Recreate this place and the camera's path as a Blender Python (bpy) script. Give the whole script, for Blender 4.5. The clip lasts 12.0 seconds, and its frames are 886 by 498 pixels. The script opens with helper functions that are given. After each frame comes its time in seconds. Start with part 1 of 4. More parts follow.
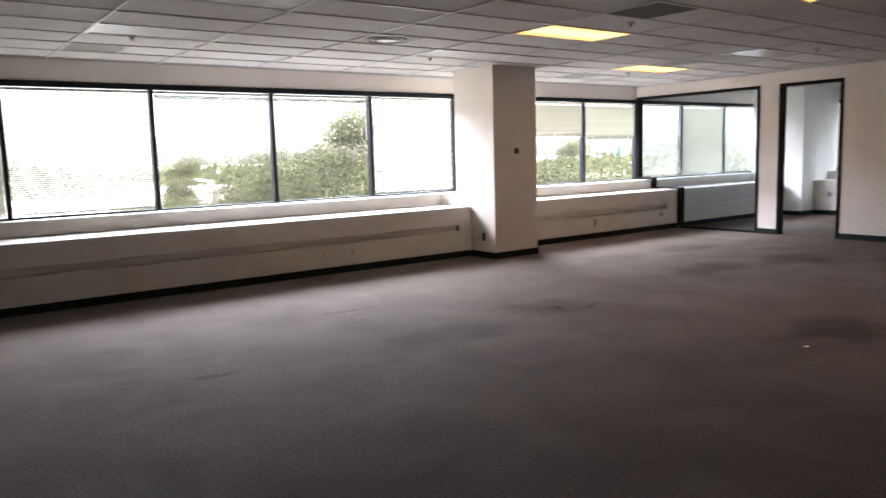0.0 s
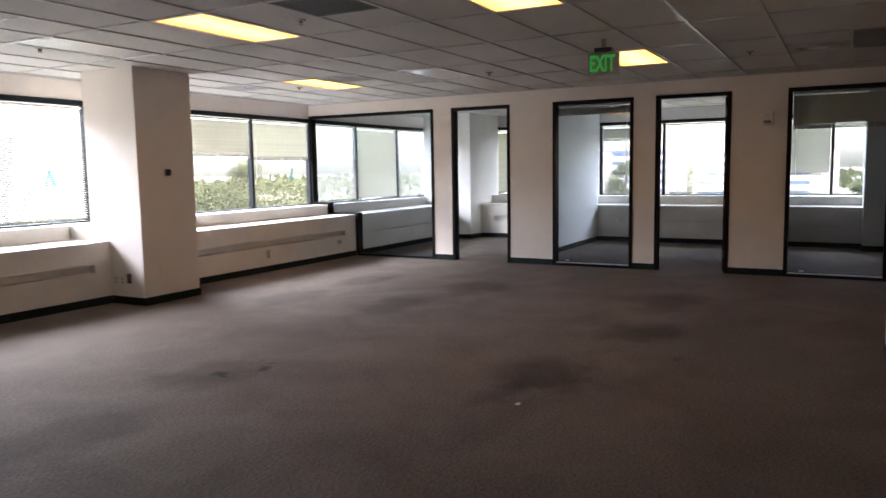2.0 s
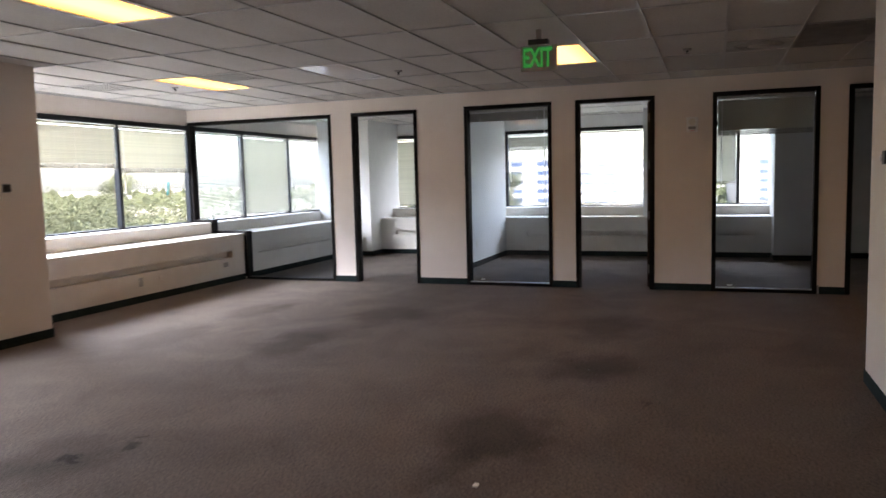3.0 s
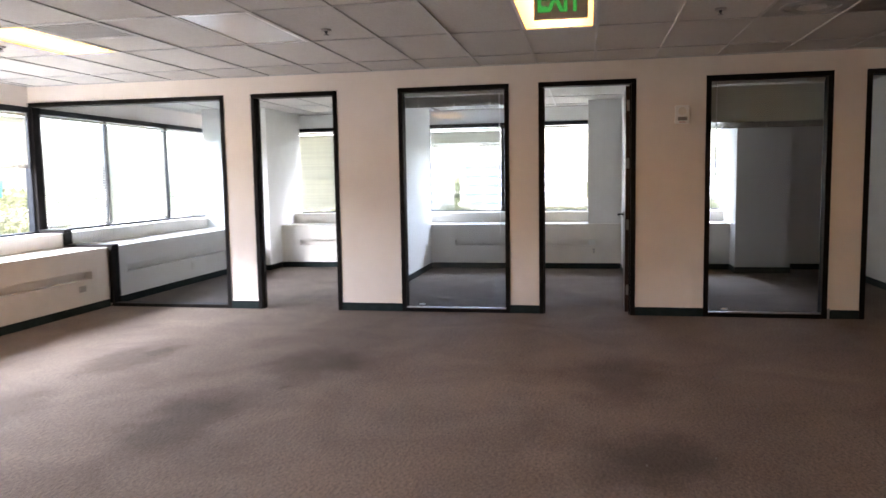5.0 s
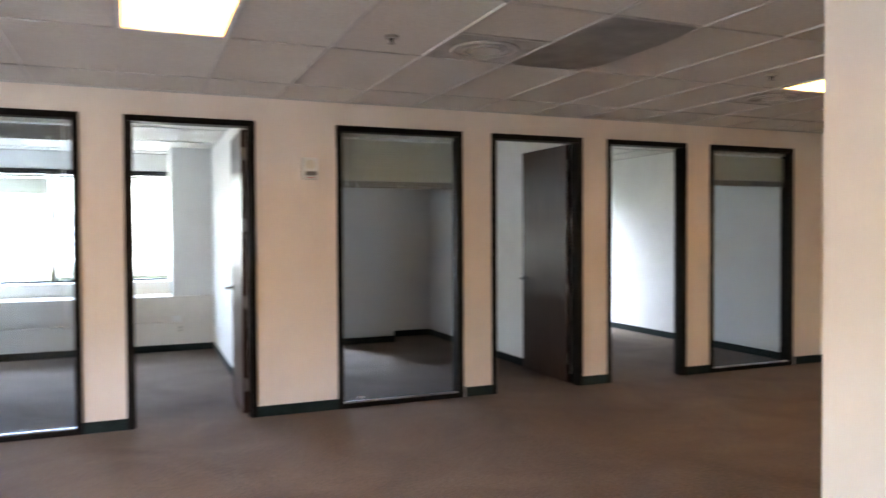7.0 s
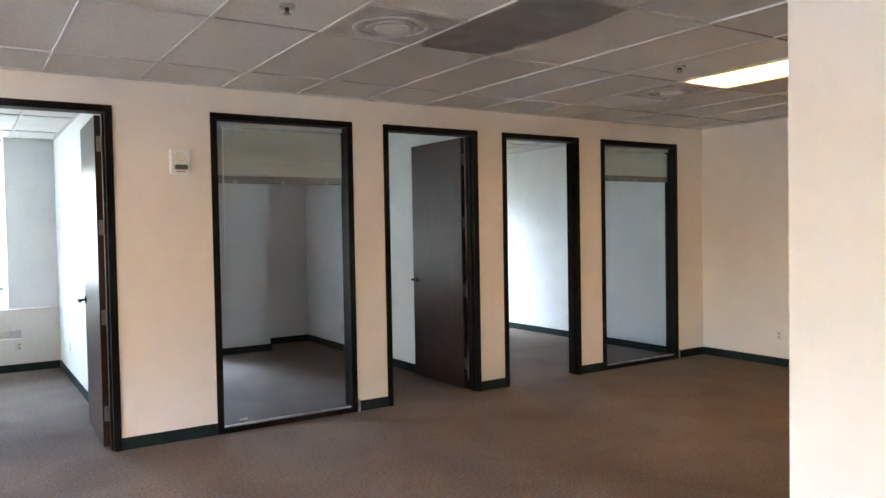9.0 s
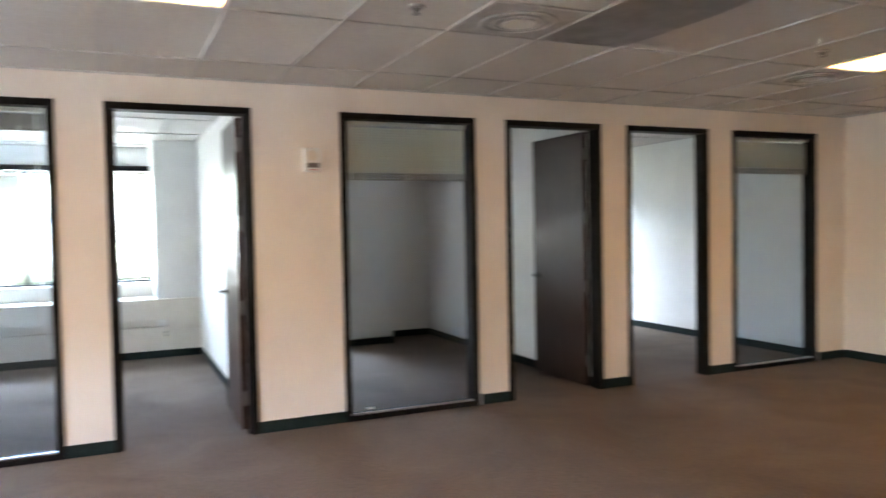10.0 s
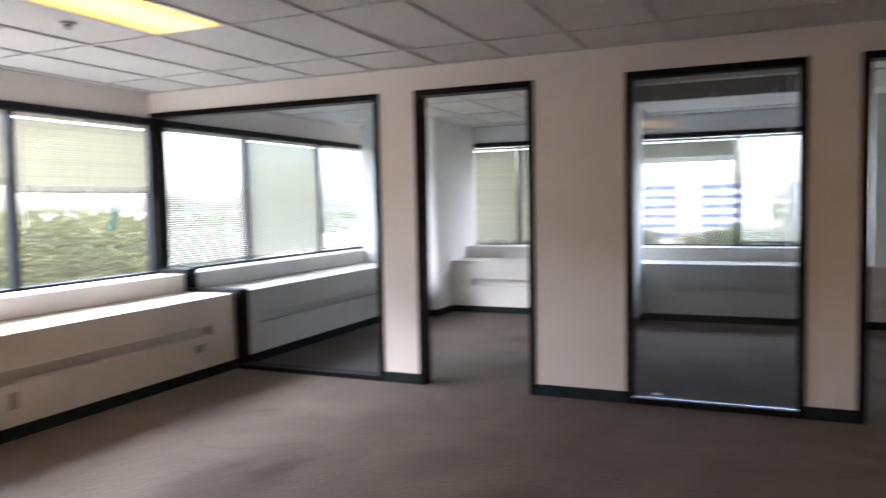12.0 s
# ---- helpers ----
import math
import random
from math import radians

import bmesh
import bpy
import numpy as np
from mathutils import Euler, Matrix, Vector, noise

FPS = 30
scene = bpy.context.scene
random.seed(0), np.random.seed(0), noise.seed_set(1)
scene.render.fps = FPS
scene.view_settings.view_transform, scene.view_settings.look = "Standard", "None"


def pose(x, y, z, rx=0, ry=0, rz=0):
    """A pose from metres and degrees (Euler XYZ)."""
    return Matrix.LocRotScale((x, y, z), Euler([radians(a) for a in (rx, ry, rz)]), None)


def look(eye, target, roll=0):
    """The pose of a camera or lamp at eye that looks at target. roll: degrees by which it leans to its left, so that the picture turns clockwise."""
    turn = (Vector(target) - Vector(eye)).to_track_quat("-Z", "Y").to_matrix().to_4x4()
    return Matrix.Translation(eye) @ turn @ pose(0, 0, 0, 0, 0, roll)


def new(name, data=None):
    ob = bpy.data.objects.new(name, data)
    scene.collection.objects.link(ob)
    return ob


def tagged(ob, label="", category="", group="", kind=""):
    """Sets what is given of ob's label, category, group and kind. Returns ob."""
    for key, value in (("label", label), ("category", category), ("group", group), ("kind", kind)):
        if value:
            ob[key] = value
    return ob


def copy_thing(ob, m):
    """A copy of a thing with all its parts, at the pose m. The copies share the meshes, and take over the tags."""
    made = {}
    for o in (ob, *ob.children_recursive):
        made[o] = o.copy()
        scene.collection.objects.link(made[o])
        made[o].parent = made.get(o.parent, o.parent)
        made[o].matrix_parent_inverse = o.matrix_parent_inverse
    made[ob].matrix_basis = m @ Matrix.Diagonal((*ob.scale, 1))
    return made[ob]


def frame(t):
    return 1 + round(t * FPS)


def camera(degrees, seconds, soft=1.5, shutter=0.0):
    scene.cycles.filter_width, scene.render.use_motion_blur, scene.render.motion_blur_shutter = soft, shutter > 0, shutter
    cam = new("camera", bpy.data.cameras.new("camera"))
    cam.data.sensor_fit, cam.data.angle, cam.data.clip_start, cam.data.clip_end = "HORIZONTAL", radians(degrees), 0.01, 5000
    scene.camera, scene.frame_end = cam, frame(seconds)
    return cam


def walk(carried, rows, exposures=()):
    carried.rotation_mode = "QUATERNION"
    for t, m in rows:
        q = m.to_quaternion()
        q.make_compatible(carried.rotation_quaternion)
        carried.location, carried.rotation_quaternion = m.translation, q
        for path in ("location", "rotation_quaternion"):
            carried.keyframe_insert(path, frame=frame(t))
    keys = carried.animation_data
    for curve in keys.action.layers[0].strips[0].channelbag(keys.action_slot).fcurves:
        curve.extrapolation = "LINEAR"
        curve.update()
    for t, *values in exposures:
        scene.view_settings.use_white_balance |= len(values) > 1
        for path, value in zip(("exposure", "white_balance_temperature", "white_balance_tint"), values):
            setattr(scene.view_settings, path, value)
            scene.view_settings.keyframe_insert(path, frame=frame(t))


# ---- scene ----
cam = camera(61.6, 12.0, shutter=0.5)
PATH = [
    (0, (0.133, -0.069, 1.472), (1.32, 1.521, 1.22), -1.6),
    (0.5, (0.256, 0.027, 1.477), (1.578, 1.505, 1.214), -1.1),
    (1, (0.47, 0.224, 1.467), (1.992, 1.498, 1.22), 0.5),
    (1.5, (0.84, 0.492, 1.463), (2.529, 1.541, 1.25), -0.8),
    (2, (1.208, 0.83, 1.481), (2.956, 1.779, 1.268), -0.9),
    (2.5, (1.646, 1.231, 1.493), (3.462, 2.038, 1.271), -0.8),
    (3, (2.116, 1.542, 1.484), (3.989, 2.22, 1.296), -1.4),
    (3.5, (2.548, 1.919, 1.483), (4.458, 2.48, 1.291), -1.2),
    (5.5, (4.411, 2.924, 1.475), (6.391, 3.132, 1.282), -0.9),
    (6, (4.859, 3.093, 1.497), (6.848, 3.002, 1.304), -0.7),
    (6.5, (5.287, 3.11, 1.506), (7.237, 2.685, 1.379), -0.8),
    (7, (5.648, 3.152, 1.529), (7.494, 2.385, 1.485), -0.3),
    (7.5, (5.909, 3.144, 1.532), (7.631, 2.129, 1.457), -1.2),
    (9.5, (6.255, 3.17, 1.563), (7.929, 2.077, 1.505), -1.0),
    (10, (6.246, 3.215, 1.558), (8.069, 2.396, 1.493), -1.1),
    (10.5, (6.26, 3.294, 1.527), (8.215, 2.876, 1.475), -1.3),
    (11, (6.276, 3.45, 1.553), (8.275, 3.454, 1.483), -1.0),
    (11.5, (6.296, 3.584, 1.519), (8.261, 3.949, 1.443), -1.0),
    (12, (6.336, 3.759, 1.534), (8.163, 4.565, 1.409), -1.1),
]
EXPOSURES = [(0.0, 5.15, 7900, 28), (2.5, 5.07, 7900, 28), (3.5, 5.3, 7950, 28), (5.5, 6.2, 8050, 30), (6.0, 6.35, 7950, 29), (6.5, 6.65, 7950, 30), (7.0, 7.05, 7350, 23), (7.5, 7.23, 7150, 21), (9.5, 7.46, 6950, 18), (10.5, 6.92, 7750, 23), (11.0, 6.38, 7950, 25), (11.5, 5.88, 7850, 26), (12.0, 5.12, 7750, 28)]
walk(cam, [(t, look(eye, target, roll)) for t, eye, target, roll in PATH], EXPOSURES)

# ---- world, sun ----
SUN_EL, SUN_AZ = radians(48), radians(215)
world = bpy.data.worlds.new("world")
scene.world = world
world.use_nodes = True
wn = world.node_tree
sky = wn.nodes.new("ShaderNodeTexSky")
sky.sky_type, sky.sun_disc = "NISHITA", False
sky.sun_elevation, sky.sun_rotation = SUN_EL, SUN_AZ
sky.dust_density, sky.air_density, sky.ozone_density = 3.0, 1.0, 1.0
wn.links.new(sky.outputs[0], wn.nodes["Background"].inputs[0])
wn.nodes["Background"].inputs[1].default_value = 0.064
sun_data = bpy.data.lights.new("sun", "SUN")
sun_data.energy, sun_data.angle, sun_data.color = 1.3, radians(8.0), (1.0, 0.95, 0.86)
sun = new("sun", sun_data)
away = Vector((math.sin(SUN_AZ) * math.cos(SUN_EL), math.cos(SUN_AZ) * math.cos(SUN_EL), math.sin(SUN_EL)))
sun.matrix_world = look(tuple(away * 60), (0, 0, 0))


def sky_lamp(eye, target, length, watts, tint=(0.64, 0.82, 1.0)):
    """Added area lamp standing in for upper sky light outside a run of windows."""
    data = bpy.data.lights.new("sky_lamp", "AREA")
    data.shape, data.size, data.size_y, data.energy, data.color = "RECTANGLE", length, 2.2, watts, tint
    lamp = new("sky_lamp", data)
    lamp.matrix_world = look(eye, target)


sky_lamp((3.9, 13.3, 4.3), (3.9, 9.3, 1.5), 7.5, 84.0)
sky_lamp((9.5, 13.3, 4.3), (9.5, 9.3, 1.5), 4.0, 90.0)
sky_lamp((14.1, 13.3, 4.3), (14.1, 9.3, 1.5), 4.0, 24.0)
sky_lamp((19.2, 4.0, 3.9), (15.2, 4.0, 1.0), 7.5, 24.0)
sky_lamp((19.2, 1.2, 3.9), (15.2, 1.2, 1.0), 2.4, 36.0)
# greenish tint imitates light filtered through blinds
sky_lamp((19.2, -2.6, 3.9), (15.2, -2.6, 1.0), 2.4, 6.0, (0.84, 0.95, 0.86))


# ---- materials ----
def material(name, color, rough=0.6, metal=0.0, spec=0.5):
    m = bpy.data.materials.new(name)
    m.use_nodes = True
    b = m.node_tree.nodes["Principled BSDF"]
    b.inputs["Base Color"].default_value = (*color, 1)
    b.inputs["Roughness"].default_value = rough
    b.inputs["Metallic"].default_value = metal
    b.inputs["Specular IOR Level"].default_value = spec
    return m


def node(m, kind, **values):
    n = m.node_tree.nodes.new(kind)
    for key, value in values.items():
        n.inputs[key].default_value = value
    return n


def link(m, a, b):
    m.node_tree.links.new(a, b)


def grain(m, dark, light, scale, bump=0.0, bump_scale=0.0, stretch=(1, 1, 1), big=0.0, big_scale=0.7, distance=0.002, per_piece=0.0):
    """Colour between dark and light by fine noise, large soft stains on top, fine relief."""
    b = m.node_tree.nodes["Principled BSDF"]
    coord = node(m, "ShaderNodeTexCoord")
    mapping = node(m, "ShaderNodeMapping", Scale=stretch)
    link(m, coord.outputs["Object"], mapping.inputs["Vector"])
    fine = node(m, "ShaderNodeTexNoise", Scale=scale, Detail=5.0, Roughness=0.6)
    link(m, mapping.outputs[0], fine.inputs["Vector"])
    ramp = node(m, "ShaderNodeValToRGB")
    ramp.color_ramp.elements[0].position, ramp.color_ramp.elements[1].position = 0.3, 0.7
    ramp.color_ramp.elements[0].color, ramp.color_ramp.elements[1].color = (*dark, 1), (*light, 1)
    link(m, fine.outputs[0], ramp.inputs[0])
    out = ramp.outputs[0]
    if big:
        wide = node(m, "ShaderNodeTexNoise", Scale=big_scale, Detail=3.0)
        link(m, coord.outputs["Object"], wide.inputs["Vector"])
        span = node(m, "ShaderNodeMapRange", **{"From Min": 0.35, "From Max": 0.65, "To Min": 1 - big, "To Max": 1.0})
        link(m, wide.outputs[0], span.inputs[0])
        hsv = node(m, "ShaderNodeHueSaturation")
        link(m, out, hsv.inputs["Color"])
        link(m, span.outputs[0], hsv.inputs["Value"])
        out = hsv.outputs[0]
    if per_piece:
        info = node(m, "ShaderNodeObjectInfo")
        span = node(m, "ShaderNodeMapRange", **{"To Min": 1 - per_piece, "To Max": 1 + per_piece})
        link(m, info.outputs["Random"], span.inputs[0])
        hsv = node(m, "ShaderNodeHueSaturation")
        link(m, out, hsv.inputs["Color"])
        link(m, span.outputs[0], hsv.inputs["Value"])
        out = hsv.outputs[0]
    link(m, out, b.inputs["Base Color"])
    if bump:
        tex = node(m, "ShaderNodeTexNoise", Scale=bump_scale or scale, Detail=4.0)
        link(m, mapping.outputs[0], tex.inputs["Vector"])
        bm_node = node(m, "ShaderNodeBump", Strength=bump, Distance=distance)
        link(m, tex.outputs[0], bm_node.inputs["Height"])
        link(m, bm_node.outputs[0], b.inputs["Normal"])
    return m


PAINT = grain(material("wall_paint", (0.8, 0.76, 0.7), 0.55), (0.765, 0.688, 0.622), (0.81, 0.733, 0.667), 3.0, 0.03, 160.0, big=0.04, big_scale=0.4)
OFFICE_PAINT = grain(material("office_paint", (0.8, 0.8, 0.78), 0.5), (0.75, 0.755, 0.735), (0.81, 0.815, 0.795), 3.0, 0.03, 160.0, big=0.04, big_scale=0.4)
COVER = grain(material("cover_paint", (0.8, 0.77, 0.72), 0.45), (0.72, 0.68, 0.62), (0.79, 0.75, 0.69), 4.0, 0.15, 180.0, big=0.08, big_scale=1.6)
BASE = grain(material("rubber_base", (0.02, 0.03, 0.03), 0.6, spec=0.1), (0.008, 0.016, 0.017), (0.018, 0.03, 0.03), 14.0, big=0.25)
BLACK = grain(material("bronze_frame", (0.007, 0.006, 0.006), 0.5, spec=0.1), (0.005, 0.0045, 0.0045), (0.01, 0.008, 0.0075), 20.0)
WINFRAME = grain(material("window_metal", (0.012, 0.016, 0.02), 0.45, spec=0.15), (0.009, 0.012, 0.015), (0.016, 0.021, 0.027), 12.0)
WOOD = grain(material("dark_wood", (0.04, 0.025, 0.02), 0.3, spec=0.18), (0.026, 0.0125, 0.0085), (0.05, 0.025, 0.017), 9.0, 0.1, 30.0, (6, 6, 0.35), big=0.2)
STEEL = material("dark_steel", (0.25, 0.24, 0.23), 0.3, 1.0)
BRONZE = material("dark_bronze", (0.012, 0.011, 0.01), 0.5, 0.0, spec=0.12)
ALU = material("aluminium", (0.75, 0.76, 0.78), 0.28, 1.0)
TILE = grain(material("ceiling_tile", (0.72, 0.7, 0.67), 0.9), (0.58, 0.56, 0.53), (0.72, 0.7, 0.67), 70.0, 0.6, 130.0, big=0.1, big_scale=0.9)
BAR = grain(material("grid_bar", (0.4, 0.39, 0.38), 0.32), (0.45, 0.44, 0.425), (0.53, 0.52, 0.5), 8.0)
LAMPWHITE = grain(material("lamp_housing", (0.8, 0.8, 0.78), 0.4), (0.74, 0.74, 0.72), (0.82, 0.82, 0.8), 5.0)
DIFFUSER = grain(material("grey_diffuser", (0.5, 0.49, 0.47), 0.6), (0.42, 0.41, 0.4), (0.54, 0.53, 0.51), 6.0, big=0.2, big_scale=5.0)
DARKVENT = grain(material("dark_vent", (0.1, 0.1, 0.1), 0.6), (0.06, 0.06, 0.06), (0.11, 0.11, 0.11), 12.0)
PLASTIC = grain(material("cream_plastic", (0.72, 0.68, 0.6), 0.4), (0.66, 0.62, 0.54), (0.74, 0.7, 0.62), 9.0)
ENDCAP = grain(material("grey_rubber", (0.3, 0.31, 0.31), 0.6), (0.24, 0.25, 0.25), (0.34, 0.35, 0.35), 14.0)
GREYPLASTIC = material("grey_plastic", (0.35, 0.33, 0.31), 0.4)
DARKPLASTIC = material("black_plastic", (0.02, 0.02, 0.022), 0.35)
RED = material("red_lens", (0.5, 0.06, 0.05), 0.3)


def glass(name, tint, haze=0.0):
    m = bpy.data.materials.new(name)
    m.use_nodes = True
    nodes = m.node_tree.nodes
    nodes.remove(nodes["Principled BSDF"])
    clear = node(m, "ShaderNodeBsdfTransparent", Color=(*tint, 1))
    shine = node(m, "ShaderNodeBsdfGlossy", Roughness=0.015)
    facing_away = node(m, "ShaderNodeLayerWeight", Blend=0.5)
    power = node(m, "ShaderNodeMath")
    power.operation = "POWER"
    power.inputs[1].default_value = 5.0
    link(m, facing_away.outputs["Facing"], power.inputs[0])
    fres = node(m, "ShaderNodeMath")
    fres.operation = "MULTIPLY_ADD"
    fres.inputs[1].default_value, fres.inputs[2].default_value = 0.9, 0.04
    link(m, power.outputs[0], fres.inputs[0])
    mix = node(m, "ShaderNodeMixShader")
    link(m, fres.outputs[0], mix.inputs[0])
    link(m, clear.outputs[0], mix.inputs[1])
    link(m, shine.outputs[0], mix.inputs[2])
    # Outdoor haze put into the pane itself as a faint translucent veil.
    haze_node = node(m, "ShaderNodeBsdfTranslucent", Color=(0.85, 0.88, 0.9, 1))
    veil = node(m, "ShaderNodeMixShader", Fac=haze)
    link(m, mix.outputs[0], veil.inputs[1])
    link(m, haze_node.outputs[0], veil.inputs[2])
    link(m, veil.outputs[0], nodes["Material Output"].inputs["Surface"])
    return m


GLASS = glass("window_glass", (0.73, 0.79, 0.82), 0.002)
INGLASS = glass("partition_glass", (0.85, 0.895, 0.93))


def slat_material(name, color):
    m = grain(material(name, color, 0.5), tuple(c * 0.93 for c in color), color, 15.0, per_piece=0.05)
    nodes = m.node_tree.nodes
    b = nodes["Principled BSDF"]
    thin = node(m, "ShaderNodeBsdfTranslucent", Color=(*color, 1))
    mix = node(m, "ShaderNodeMixShader", Fac=0.012)
    link(m, b.outputs[0], mix.inputs[1])
    link(m, thin.outputs[0], mix.inputs[2])
    link(m, mix.outputs[0], nodes["Material Output"].inputs["Surface"])
    return m


# For bottom rails and stacked slats: backlit shade put into the colour.
BACKLIT = grain(material("backlit_blind", (0.3, 0.28, 0.23), 0.5), (0.26, 0.24, 0.2), (0.34, 0.31, 0.26), 10.0)
SLAT = slat_material("blind_slat", (0.7, 0.685, 0.56))


def glow(name, color, strength):
    m = bpy.data.materials.new(name)
    m.use_nodes = True
    nodes = m.node_tree.nodes
    nodes.remove(nodes["Principled BSDF"])
    e = node(m, "ShaderNodeEmission", Color=(*color, 1), Strength=strength)
    link(m, e.outputs[0], nodes["Material Output"].inputs["Surface"])
    return m


def lens_material(name, edge, core, strength):
    """Two warm tubes behind a prismatic lens: brighter along two lines."""
    m = glow(name, core, strength)
    e = m.node_tree.nodes["Emission"]
    coord = node(m, "ShaderNodeTexCoord")
    split = node(m, "ShaderNodeSeparateXYZ")
    link(m, coord.outputs["Object"], split.inputs[0])
    wave = node(m, "ShaderNodeMath")
    wave.operation = "ABSOLUTE"
    link(m, split.outputs["Y"], wave.inputs[0])
    span = node(m, "ShaderNodeMapRange", **{"From Min": 0.08, "From Max": 0.29, "To Min": 1.0, "To Max": 0.0})
    link(m, wave.outputs[0], span.inputs[0])
    ramp = node(m, "ShaderNodeValToRGB")
    ramp.color_ramp.elements[0].color, ramp.color_ramp.elements[1].color = (*edge, 1), (*core, 1)
    link(m, span.outputs[0], ramp.inputs[0])
    link(m, ramp.outputs[0], e.inputs["Color"])
    return m


LENS_ON = lens_material("lit_lens", (1.0, 0.43, 0.08), (1.0, 0.66, 0.23), 0.11)
LENS_OFF = grain(material("unlit_lens", (0.78, 0.78, 0.76), 0.22), (0.7, 0.7, 0.68), (0.82, 0.82, 0.8), 60.0, 0.4, 90.0)

# carpet: loop pile with worn, dirty patches where desks stood
STAINS = (
    (5.15, 4.98, 0.6, 0.42, 0.6), (6.15, 2.65, 0.6, 0.4, 0.78), (7.81, 2.37, 0.55, 0.42, 0.75), (8.04, 5.21, 0.85, 0.36, 0.68),
    (9.55, 4.85, 0.75, 0.42, 0.66), (9.4, 2.5, 0.8, 0.42, 0.66), (9.5, 6.5, 0.55, 0.35, 0.55), (5.17, 4.88, 0.07, 0.055, 0.95),
    (3.7, 4.7, 0.8, 0.35, 0.35), (8.0, 6.6, 0.7, 0.4, 0.45), (5.65, 2.78, 0.3, 0.2, 0.5), (5.5, 4.71, 0.06, 0.04, 0.85),
    (3.84, 6.17, 0.06, 0.05, 0.9), (3.55, 6.1, 0.3, 0.06, 0.5), (1.36, 6.1, 0.05, 0.05, 0.9), (1.9, 4.87, 0.16, 0.08, 0.6),
    (7.08, 1.89, 0.09, 0.04, 0.6), (8.86, 4.81, 0.14, 0.05, 0.5), (9.83, 6.42, 0.3, 0.14, 0.35),
)
CARPET = material("carpet", (0.13, 0.115, 0.105), 0.95, spec=0.15)


def build_carpet(m):
    b = m.node_tree.nodes["Principled BSDF"]
    coord = node(m, "ShaderNodeTexCoord")
    fine = node(m, "ShaderNodeTexNoise", Scale=55.0, Detail=6.0, Roughness=0.8)
    link(m, coord.outputs["Object"], fine.inputs["Vector"])
    ramp = node(m, "ShaderNodeValToRGB")
    ramp.color_ramp.elements[0].position, ramp.color_ramp.elements[1].position = 0.32, 0.68
    ramp.color_ramp.elements[0].color, ramp.color_ramp.elements[1].color = (0.055, 0.045, 0.039, 1), (0.235, 0.188, 0.16, 1)
    link(m, fine.outputs[0], ramp.inputs[0])
    wide = node(m, "ShaderNodeTexNoise", Scale=1.3, Detail=7.0, Roughness=0.6, Distortion=0.8)
    link(m, coord.outputs["Object"], wide.inputs["Vector"])
    value = node(m, "ShaderNodeMapRange", **{"From Min": 0.3, "From Max": 0.7, "To Min": 0.76, "To Max": 1.14})
    link(m, wide.outputs[0], value.inputs[0])
    out = value.outputs[0]
    rag = node(m, "ShaderNodeTexNoise", Scale=2.2, Detail=7.0, Roughness=0.62)
    link(m, coord.outputs["Object"], rag.inputs["Vector"])
    shift = node(m, "ShaderNodeVectorMath")
    shift.operation = "MULTIPLY_ADD"
    link(m, rag.outputs["Color"], shift.inputs[0])
    shift.inputs[1].default_value = (0.9, 0.7, 0)
    link(m, coord.outputs["Object"], shift.inputs[2])
    for x, y, rx, ry, depth in STAINS:
        place = node(m, "ShaderNodeMapping", Location=(-(x + 0.45) / rx, -(y + 0.35) / ry, 0), Scale=(1 / rx, 1 / ry, 0))
        link(m, shift.outputs[0], place.inputs["Vector"])
        length = node(m, "ShaderNodeVectorMath")
        length.operation = "LENGTH"
        link(m, place.outputs[0], length.inputs[0])
        fade = node(m, "ShaderNodeMapRange", **{"From Min": 0.35, "From Max": 1.15, "To Min": 1 - depth * 0.62, "To Max": 1.0})
        fade.interpolation_type = "SMOOTHSTEP"
        link(m, length.outputs["Value"], fade.inputs[0])
        times = node(m, "ShaderNodeMath")
        times.operation = "MULTIPLY"
        link(m, out, times.inputs[0])
        link(m, fade.outputs[0], times.inputs[1])
        out = times.outputs[0]
    hsv = node(m, "ShaderNodeHueSaturation")
    link(m, ramp.outputs[0], hsv.inputs["Color"])
    link(m, out, hsv.inputs["Value"])
    link(m, hsv.outputs[0], b.inputs["Base Color"])
    pile = node(m, "ShaderNodeTexNoise", Scale=160.0, Detail=3.0)
    link(m, coord.outputs["Object"], pile.inputs["Vector"])
    bump = node(m, "ShaderNodeBump", Strength=0.9, Distance=0.006)
    link(m, pile.outputs[0], bump.inputs["Height"])
    link(m, bump.outputs[0], b.inputs["Normal"])


build_carpet(CARPET)


# ---- mesh helpers ----
def box(bm, x0, x1, y0, y1, z0, z1, bevel=0.0, mat=0):
    v = [bm.verts.new((x, y, z)) for z in (z0, z1) for x, y in ((x0, y0), (x1, y0), (x1, y1), (x0, y1))]
    faces = [bm.faces.new([v[i] for i in f]) for f in ((3, 2, 1, 0), (4, 5, 6, 7), (0, 1, 5, 4), (1, 2, 6, 5), (2, 3, 7, 6), (3, 0, 4, 7))]
    for f in faces:
        f.material_index = mat
    if bevel:
        edges = list({e for f in faces for e in f.edges})
        bmesh.ops.bevel(bm, geom=edges, offset=bevel, segments=2, profile=0.6, affect="EDGES")
    return faces


def tube(bm, center, radius, z0, z1, steps=24, radius_top=None):
    top = radius if radius_top is None else radius_top
    rings = []
    for z, r in ((z0, radius), (z1, top)):
        rings.append([bm.verts.new((center[0] + r * math.cos(2 * math.pi * i / steps), center[1] + r * math.sin(2 * math.pi * i / steps), z)) for i in range(steps)])
    for i in range(steps):
        j = (i + 1) % steps
        bm.faces.new((rings[0][i], rings[0][j], rings[1][j], rings[1][i]))
    bm.faces.new(rings[0][::-1])
    bm.faces.new(rings[1])


